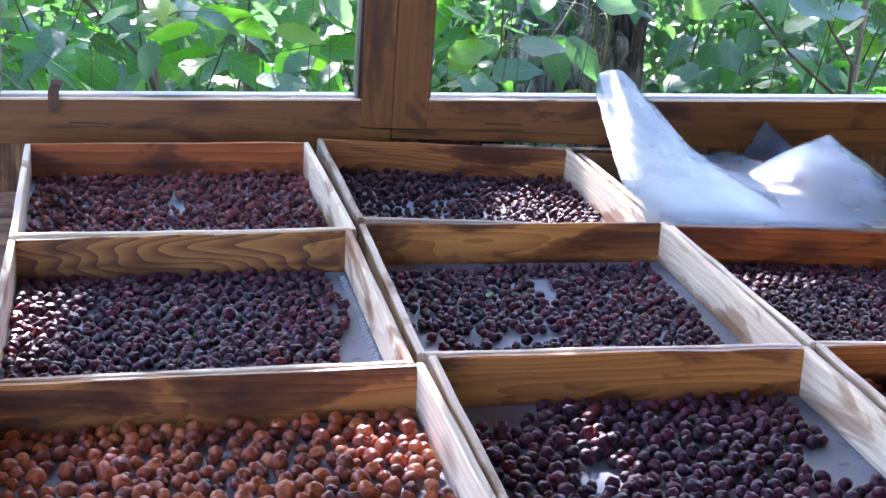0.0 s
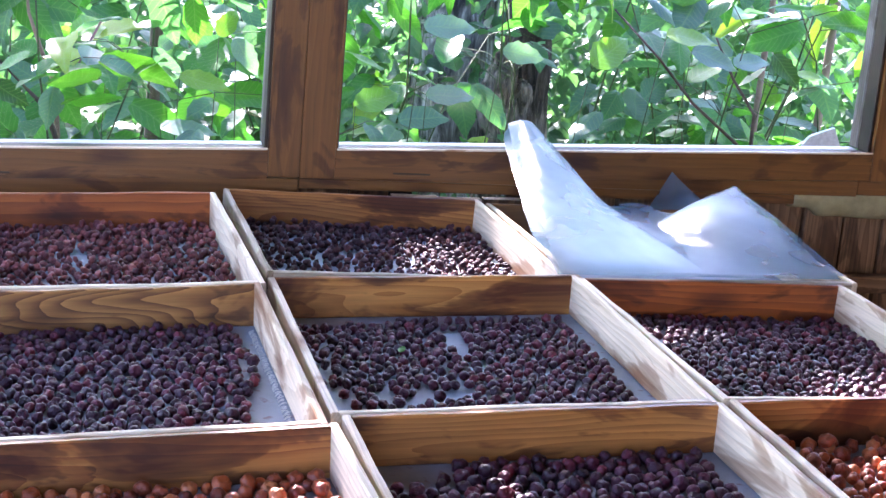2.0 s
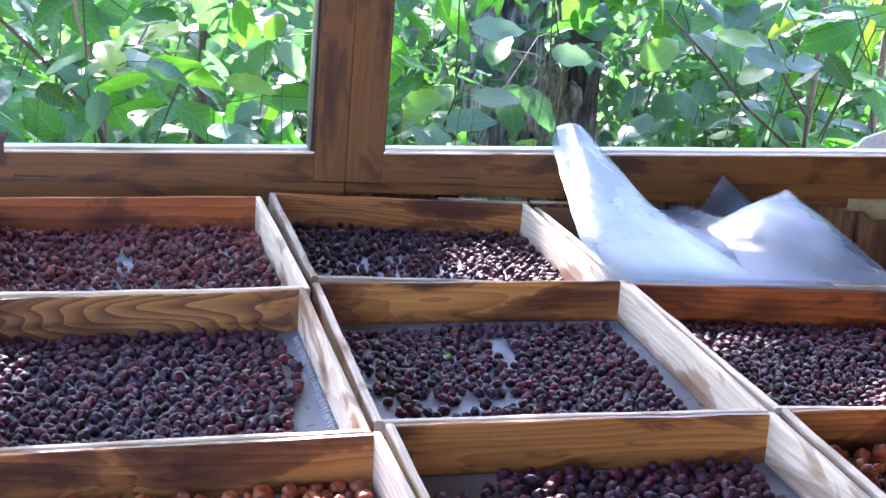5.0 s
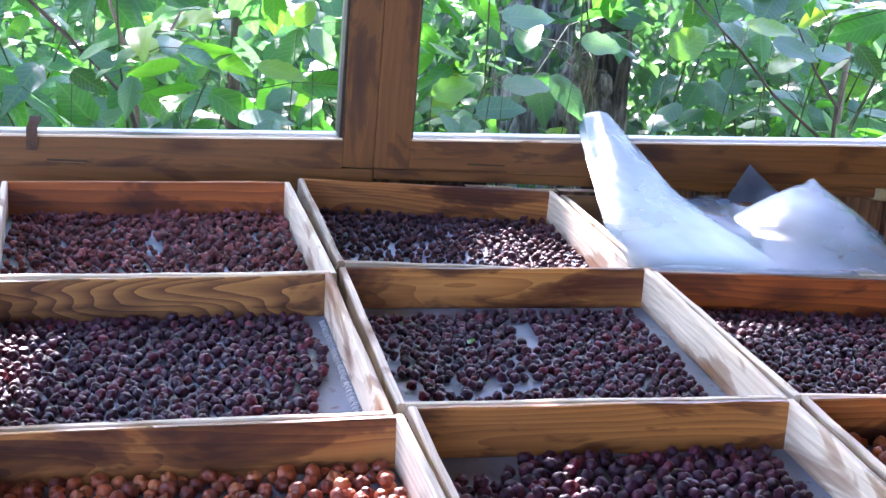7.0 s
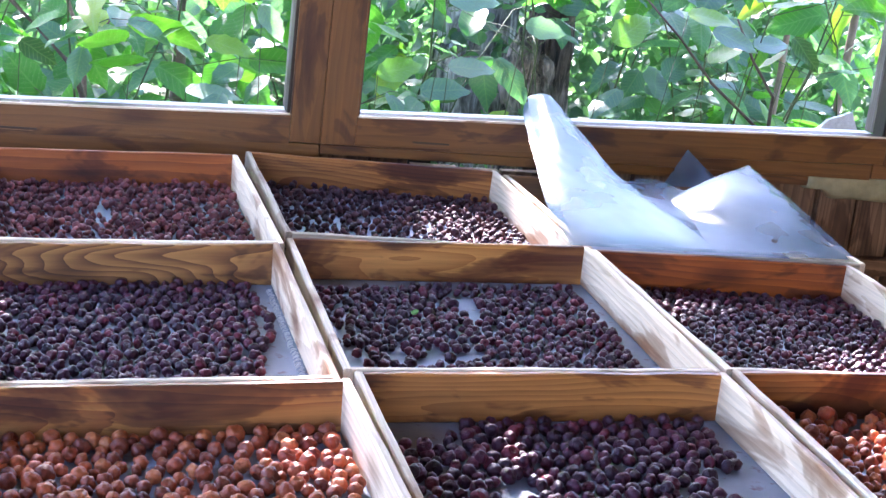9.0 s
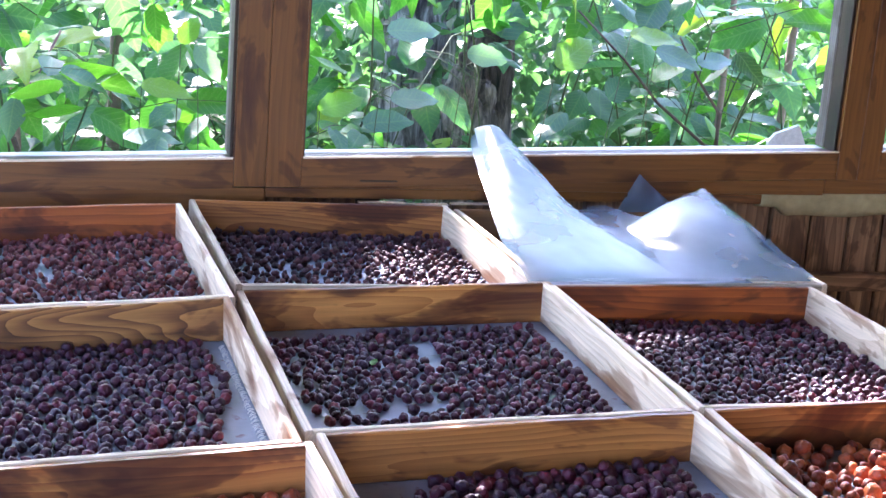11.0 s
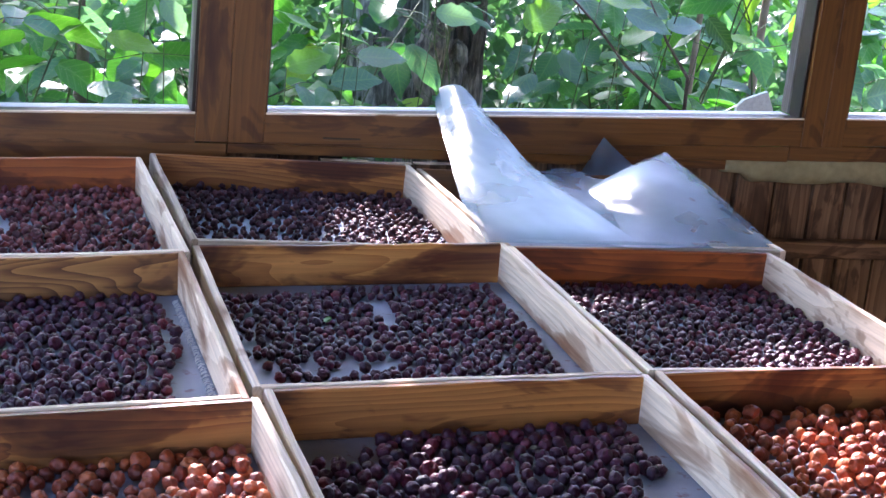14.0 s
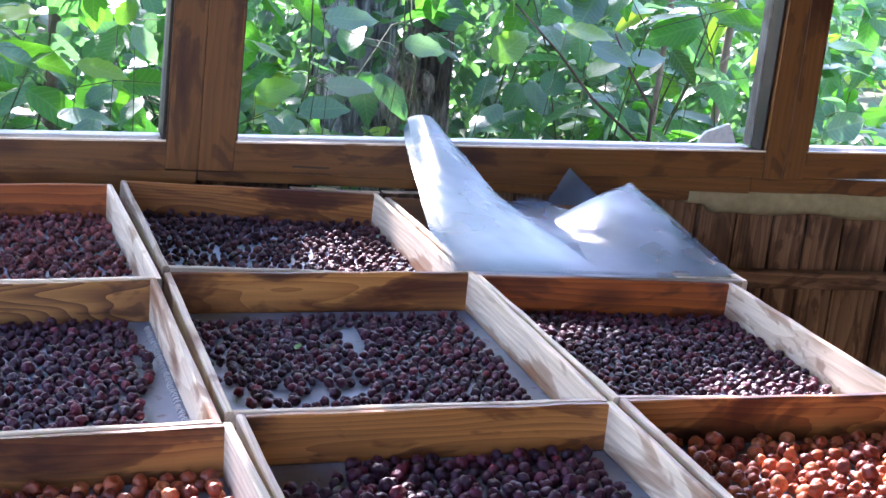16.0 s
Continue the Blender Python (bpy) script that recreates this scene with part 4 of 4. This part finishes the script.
def shrub(x, y, height, seed, leaves, size, z_low=0.35, reach=0.55, label="leafy green shrub with broad leaves outside the window"):
    """A shrub of several thin stems that carry twigs with broad leaves."""
    rnd = random.Random(seed)
    z0 = ground_z(x, y)
    s = holder("shrub", pose(x, y, z0), label, "shrub", "shrubs outside the window")
    tips = []
    for k in range(5):
        a = 2 * math.pi * (k + rnd.random() * 0.6) / 5
        top = Vector((math.cos(a) * reach * rnd.uniform(0.4, 1), math.sin(a) * reach * rnd.uniform(0.3, 0.8), height * rnd.uniform(0.75, 1.1)))
        pts = [Vector((0.03 * math.cos(a), 0.03 * math.sin(a), -0.05))]
        for i in range(1, 7):
            t = i / 6
            pts.append(Vector((top.x * t**1.3, top.y * t**1.3, top.z * t)) + 0.03 * Vector((rnd.uniform(-1, 1), rnd.uniform(-1, 1), 0)))
        bm = tube(bmesh.new(), pts, 0.005, 0.0016)
        for i in range(2, 7):
            for _ in range(2):
                b = rnd.uniform(0, 2 * math.pi)
                d = Vector((math.cos(b), math.sin(b), rnd.uniform(0.0, 0.5))) * rnd.uniform(0.16, 0.36)
                q = [pts[i], pts[i] + d * 0.5 + Vector((0, 0, 0.02)), pts[i] + d]
                tube(bm, q, 0.0015, 0.0007, 5)
                tips += [q[1], q[2], pts[i] + d * 0.75]
        part("stem", bm, STEM, s, smooth=True)
    made, tries = 0, 0
    while made < leaves and tries < leaves * 20:
        tries += 1
        p = rnd.choice(tips) + Vector((rnd.gauss(0, 0.035), rnd.gauss(0, 0.035), rnd.gauss(0, 0.03)))
        if p.z + z0 < z_low or p.y + y < 0.76:
            continue
        m = Matrix.Translation(p) @ leaf_turn(rnd, 0.30, rnd.gauss(0.32, 0.30)) @ Matrix.Scale(size * rnd.uniform(0.65, 1.4), 4)
        ob = new("leaf", rnd.choice(LEAVES))
        ob.parent, ob.matrix_basis = s, m
        made += 1
    return s


for place in ((-1.00, 1.50, 1.55, 21, 230, 0.118), (-0.45, 1.95, 1.35, 31, 170, 0.116), (-0.25, 1.35, 1.35, 22, 250, 0.116), (0.42, 1.75, 1.40, 23, 240, 0.116), (0.95, 1.80, 1.45, 33, 150, 0.112, 1.10, 0.42),
              (1.30, 1.55, 1.40, 24, 270, 0.116), (1.95, 1.65, 1.45, 25, 230, 0.118), (-0.70, 2.50, 1.45, 26, 230, 0.118), (1.75, 2.60, 1.35, 27, 260, 0.114), (2.60, 2.40, 1.45, 28, 190, 0.118), (0.40, 3.10, 1.10, 29, 230, 0.112)):
    shrub(*place)


BURR = [(-0.055, -0.05, 0.90, 0.042, 0.092), (-0.068, -0.03, 0.84, 0.044, 0.11), (0.006, -0.05, 0.865, 0.034, 0.050), (-0.03, -0.04, 0.78, 0.062, 0.11), (0.018, -0.04, 0.77, 0.036, 0.07), (-0.03, -0.03, 0.40, 0.075, 0.48)]


def stump():
    """A broken old trunk with deep fissures in its bark and a knobbly burr in front."""
    t = holder("tree_stump", pose(0.985, 2.2, ground_z(0.985, 2.2)), "broken grey old tree trunk with fissured bark", "tree trunk")
    bm = bmesh.new()
    n, rows, top = 56, 80, 1.9
    g = []
    for j in range(rows + 1):
        z = -0.05 + (top + 0.05) * j / rows
        taper = 1.25 - 0.35 * min(1, z / 0.8)
        row = []
        for i in range(n):
            a = 2 * math.pi * i / n
            ridge = 0.24 * noise.noise(Vector((math.cos(a) * 3.2, math.sin(a) * 3.2, z * 2.0 + 1))) + 0.22 * noise.noise(Vector((math.cos(a) * 8, math.sin(a) * 8, z * 5 + 1))) + 0.12 * noise.noise(Vector((math.cos(a) * 16, math.sin(a) * 16, z * 11)))
            r = 0.074 * taper * (1 + ridge)
            row.append(bm.verts.new((0.050 + r * math.cos(a), 0.07 + r * math.sin(a), z + (0.05 * math.sin(3 * a) if j == rows else 0))))
        g.append(row)
    for a, b in zip(g, g[1:]):
        for i in range(n):
            bm.faces.new((a[i], a[(i + 1) % n], b[(i + 1) % n], b[i]))
    bm.faces.new(g[-1])
    part("trunk", bm, BARK, t, smooth=True)
    bm = bmesh.new()
    for cx, cy, cz, rx, rz in BURR:
        got = bmesh.ops.create_icosphere(bm, subdivisions=4, radius=1.0)["verts"]
        for v in got:
            q = v.co.normalized()
            d = 1 + 0.22 * noise.noise(q * 2.3 + Vector((cx * 9, cz * 7, 0))) + 0.16 * noise.noise(q * 6 + Vector((cz * 5, 0, cx * 8)))
            v.co = Vector((cx + rx * d * q.x, cy + rx * d * q.y, cz + rz * d * q.z))
    part("burr", bm, BARK, t, "pale knobbly burr", smooth=True)


stump()


def old_tree():
    """A pale grey trunk half hidden by the leaves, with furrowed bark."""
    t = holder("old_tree", pose(0.93, 2.85, ground_z(0.93, 2.85)), "pale grey furrowed tree trunk behind the shrubs", "tree trunk")
    bm = bmesh.new()
    n, rows = 48, 60
    g = []
    for j in range(rows + 1):
        z = -0.05 + 3.2 * j / rows
        row = []
        for i in range(n):
            a = 2 * math.pi * i / n
            r = (0.145 - 0.012 * z) * (1 + 0.10 * noise.noise(Vector((math.cos(a) * 2.5, math.sin(a) * 2.5, z))) + 0.10 * noise.noise(Vector((math.cos(a) * 9, math.sin(a) * 9, z * 2.5))))
            row.append(bm.verts.new((r * math.cos(a) + 0.02 * z, r * math.sin(a), z)))
        g.append(row)
    for a, b in zip(g, g[1:]):
        for i in range(n):
            bm.faces.new((a[i], a[(i + 1) % n], b[(i + 1) % n], b[i]))
    bm.faces.new(g[-1])
    part("trunk", bm, BARK_PALE, t, smooth=True)


old_tree()


def pole(x, y, h, r, mat, label, lean=0.0):
    bm = tube(bmesh.new(), [(lean * k / 6, 0.006 * math.sin(k * 2.1), h * k / 6) for k in range(7)], r, r * 0.75, 9)
    tagged(part("garden_stake", bm, mat, None, "", pose(x, y, ground_z(x, y) - 0.03), True), label, "stake", "stakes among the shrubs")


pole(-0.075, 2.05, 2.4, 0.020, TWIG, "thin grey-brown tree stem among the leaves", 0.05)
pole(1.86, 2.05, 2.0, 0.014, STAKE, "pinkish-brown wooden stake among the leaves", 0.05)
pole(1.70, 2.12, 1.7, 0.011, STAKE, "pinkish-brown wooden stake among the leaves", 0.03)
scrap = holder("white_board", pose(1.43, 1.16, ground_z(1.43, 1.16)), "white board with a slanted top standing among the shrubs", "board")
bm = bmesh.new()
prof = [(-0.046, -0.02), (0.052, -0.02), (0.052, 0.895 - scrap.location.z), (0.028, 0.946 - scrap.location.z), (-0.030, 0.924 - scrap.location.z), (-0.046, 0.905 - scrap.location.z)]
lo, hi = [bm.verts.new((x, -0.006, z)) for x, z in prof], [bm.verts.new((x, 0.006, z)) for x, z in prof]
bm.faces.new(lo)
bm.faces.new(hi[::-1])
for k in range(len(prof)):
    bm.faces.new((lo[k], hi[k], hi[(k + 1) % len(prof)], lo[(k + 1) % len(prof)]))
bmesh.ops.recalc_face_normals(bm, faces=bm.faces)
part("panel", bm, SCRAP, scrap)


def sapling(x, y, seed, mat, label, lines, r0=0.009):
    """A bare thin stem that forks."""
    rnd = random.Random(seed)
    z0 = ground_z(x, y)
    s = holder("sapling", pose(x, y, z0), label, "sapling", "saplings among the shrubs")
    for pts in lines:
        bm = tube(bmesh.new(), [Vector(p) + Vector((rnd.uniform(-1, 1), rnd.uniform(-1, 1), 0)) * 0.006 for p in pts], r0 if pts[0][2] < 0.2 else r0 * 0.7, r0 * 0.35, 8)
        part("stem", bm, mat, s, smooth=True)


sapling(-0.28, 1.20, 51, STAKE, "pale grey forked sapling among the leaves", [
    [(0, 0, 0), (-0.01, 0, 0.9), (-0.02, 0, 1.06), (-0.06, 0, 1.14), (-0.085, 0, 1.21), (-0.10, 0, 1.4)], [(-0.02, 0, 1.06), (0.01, 0, 1.10), (0.06, 0, 1.2)]], 0.007)
sapling(-0.25, 1.12, 52, TWIG, "dark bare branch reaching through the leaves", [
    [(0, 0, 0), (-0.01, 0, 0.85), (-0.077, 0, 1.03), (-0.196, 0, 1.15), (-0.274, 0, 1.22), (-0.36, 0, 1.29)]], 0.008)
sapling(1.30, 1.15, 53, TWIG, "dark twiggy sapling among the leaves", [
    [(-0.02, 0, 0), (-0.05, 0, 1.05), (-0.12, 0, 1.13), (-0.17, 0, 1.22)], [(-0.05, 0, 0.95), (-0.20, 0, 1.07), (-0.30, 0, 1.165), (-0.42, 0, 1.27)]], 0.006)


def near_shoots():
    """Young shoots close to the window, each ending in one large leaf."""
    rnd = random.Random(91)
    s = holder("leafy_shoots", pose(0.4, 1.15, ground_z(0.4, 1.15)), "young shoots with large glossy leaves outside the window", "shrub", "shrubs outside the window")
    # along the wall, height, length, turn of the blade, lean towards the shed
    shoots = {
        LEAF_BACKLIT: ((0.831, 1.067, 0.135, 40, 0.9), (1.02, 1.135, 0.13, 0, 0.5), (0.33, 0.94, 0.12, 25, 0.8), (0.027, 1.078, 0.08, 60, 1.0), (-0.202, 0.99, 0.06, 80, 1.1), (-0.052, 0.991, 0.11, -10, 0.6), (1.34, 1.064, 0.08, 5, 0.4)),
        LEAF_SKY_SHEEN: ((1.065, 1.110, 0.115, -20, 0.7), (1.195, 1.075, 0.11, 20, 0.6), (0.471, 1.117, 0.13, 10, 0.7), (0.64, 1.083, 0.10, -5, 1.0), (0.06, 1.075, 0.09, -60, 0.9), (-0.089, 0.885, 0.125, 5, 0.35), (0.483, 0.971, 0.12, 10, 0.6)),
        LEAF_DEEP: ((1.285, 1.105, 0.10, -55, 0.9), (-0.43, 0.965, 0.09, -30, 0.9)),
    }
    for mat, rows in shoots.items():
        blade = leaf_mesh("leaf", mat, 9, 0.27, 0.15, 0.15, 8)
        for x, z, size, turn, lean in rows:
            base = Vector((x, 1.15 + rnd.uniform(-0.05, 0.05), z)) - s.location
            foot = Vector((base.x + rnd.uniform(-0.08, 0.08), base.y + 0.2, 0.0))
            part("stem", tube(bmesh.new(), [foot, foot.lerp(base, 0.6) + Vector((0, 0.05, 0)), base], 0.0022, 0.0009, 6), STEM, s, smooth=True)
            ob = new("leaf", blade)
            ob.parent = s
            ob.matrix_basis = Matrix.Translation(base) @ Matrix.Rotation(lean, 4, "X") @ Matrix.Rotation(radians(turn), 4, "Z") @ Matrix.Scale(size, 4)


near_shoots()


def undergrowth():
    rnd = random.Random(77)
    spots = []
    for _ in range(12000):
        y = 2.7 + 4.8 * rnd.random() ** 1.3
        x = rnd.uniform(-2.2, 1.2) * (y / 3 + 0.4) + 0.35 * y
        z = ground_z(x, y) + rnd.random() ** 0.8 * (0.55 + 0.12 * y + 0.25 * noise.noise(Vector((x, y, 3))))
        spots.append(((x, y, z), rnd.uniform(0.05, 0.12)))
    for _ in range(5000):
        y = rnd.uniform(2.3, 4.2)
        x = rnd.uniform(0.2, 0.9) * y
        spots.append(((x, y, ground_z(x, y) + rnd.random() ** 0.7 * (1.0 + 0.12 * y)), rnd.uniform(0.035, 0.075)))
    tagged(joined_leaves("undergrowth", spots, LEAF_FAR, None, 5), "bright green forest undergrowth behind the shrubs", "undergrowth")
    spots = []
    for _ in range(5000):
        y = rnd.uniform(8, 13)
        x = rnd.uniform(-5, 10)
        z = rnd.random() * 2.6
        spots.append(((x, y, z), rnd.uniform(0.12, 0.3)))
    tagged(joined_leaves("far_thicket", spots, LEAF_FAR, None, 6), "pale green thicket at the far side of the clearing", "thicket")


undergrowth()


def crown():
    """Unseen crown added to block the sun; set gaps let flecks onto the trays."""
    rnd = random.Random(5)
    u = SUN_WAY.cross(Vector((0, 0, 1))).normalized()
    v = u.cross(SUN_WAY)
    flecks = [(0.355, 0.20, 0.852, 0.055), (0.29, 0.17, 0.852, 0.02), (0.39, 0.24, 0.852, 0.03), (0.485, 0.40, 0.999, 0.026), (0.475, 0.25, 0.968, 0.026), (0.535, 0.08, 0.918, 0.026),
              (0.59, 0.07, 0.915, 0.014), (0.617, 0.222, 0.909, 0.010), (0.765, 0.297, 0.945, 0.012), (0.725, 0.20, 0.93, 0.008), (0.73, -0.385, 0.85, 0.018), (0.83, -0.375, 0.85, 0.018), (0.65, -0.60, 0.855, 0.05),
              (0.77, -0.68, 0.855, 0.09), (-0.44, -0.22, 0.835, 0.014), (-0.45, -0.33, 0.835, 0.010), (-0.04, -0.66, 0.85, 0.024), (0.23, -0.66, 0.86, 0.020), (0.30, -0.74, 0.86, 0.014)]
    holes = [(Vector((x, y, z)).dot(u), Vector((x, y, z)).dot(v), r) for x, y, z, r in flecks]
    spots = []
    step = 0.085
    for layer in range(4):
        for i in range(-34, 35):
            for j in range(-30, 44):
                a, b = i * step + rnd.uniform(-0.04, 0.04), j * step + rnd.uniform(-0.04, 0.04)
                if any((a - p) ** 2 + (b - q) ** 2 < (r + 0.07) ** 2 for p, q, r in holes):
                    continue
                # dense over the shed's window, looser elsewhere and thinnest towards the stump
                ground_pt = u * a + v * b
                s = (0.9 - ground_pt.z) / SUN_WAY.z
                hit = ground_pt + SUN_WAY * s
                dense = -1.3 < hit.x < 1.4 and -1.4 < hit.y < 0.62
                if not dense and (layer > 0 or noise.noise(Vector((a * 2.2, b * 2.2, 9))) < (-0.14 if hit.x < 0.15 else 0.09)):
                    continue
                p = u * a + v * b + SUN_WAY * (5.6 + 0.35 * layer + rnd.uniform(-0.15, 0.15))
                spots.append((p, rnd.uniform(0.13, 0.17)))
    # trunk and limbs added out of view to carry the shading crown
    t = holder("added_shade_tree", pose(-2.7, 5.4, -0.1), "unseen leafy tree added to shade the shed", "tree")
    part("trunk", tube(bmesh.new(), [(0, 0, 0), (0.1, 0.02, 1.5), (0.2, -0.1, 3.2), (0.8, -0.6, 4.6)], 0.14, 0.05, 12), BARK, t, smooth=True)
    for e in ((1.6, -1.3, 4.3), (0.2, -1.4, 4.4), (1.6, 0.4, 4.6)):
        part("limb", tube(bmesh.new(), [(0.2, -0.1, 3.2), (0.2 + e[0] * 0.4, e[1] * 0.4, 3.9), e], 0.05, 0.012, 8), BARK, t, smooth=True)
    verts, faces, k = [], [], 0
    base = leaf_mesh("crown_leaf", LEAF, 2, 0.42, 0.1, 0.1, 3, False)
    vs = np.array([q.co[:] for q in base.vertices]) - (0.5, 0, 0)
    fs = np.array([list(q.vertices) for q in base.polygons])
    bpy.data.meshes.remove(base)
    face = Matrix((u, v, SUN_WAY)).transposed()
    for p, s in spots:
        m = np.array(face @ Euler((rnd.gauss(0, 0.35), rnd.gauss(0, 0.35), rnd.uniform(0, 6.28))).to_matrix()) * s
        verts.append(vs @ m.T + np.array(p - Vector((-2.7, 5.4, -0.1))))
        faces.append(fs + k)
        k += len(vs)
    me = bpy.data.meshes.new("crown")
    me.from_pydata(np.concatenate(verts).tolist(), [], np.concatenate(faces).tolist())
    me.materials.append(LEAF)
    ob = new("crown", me)
    ob.parent = t
    ob["kind"] = "stuff"


crown()
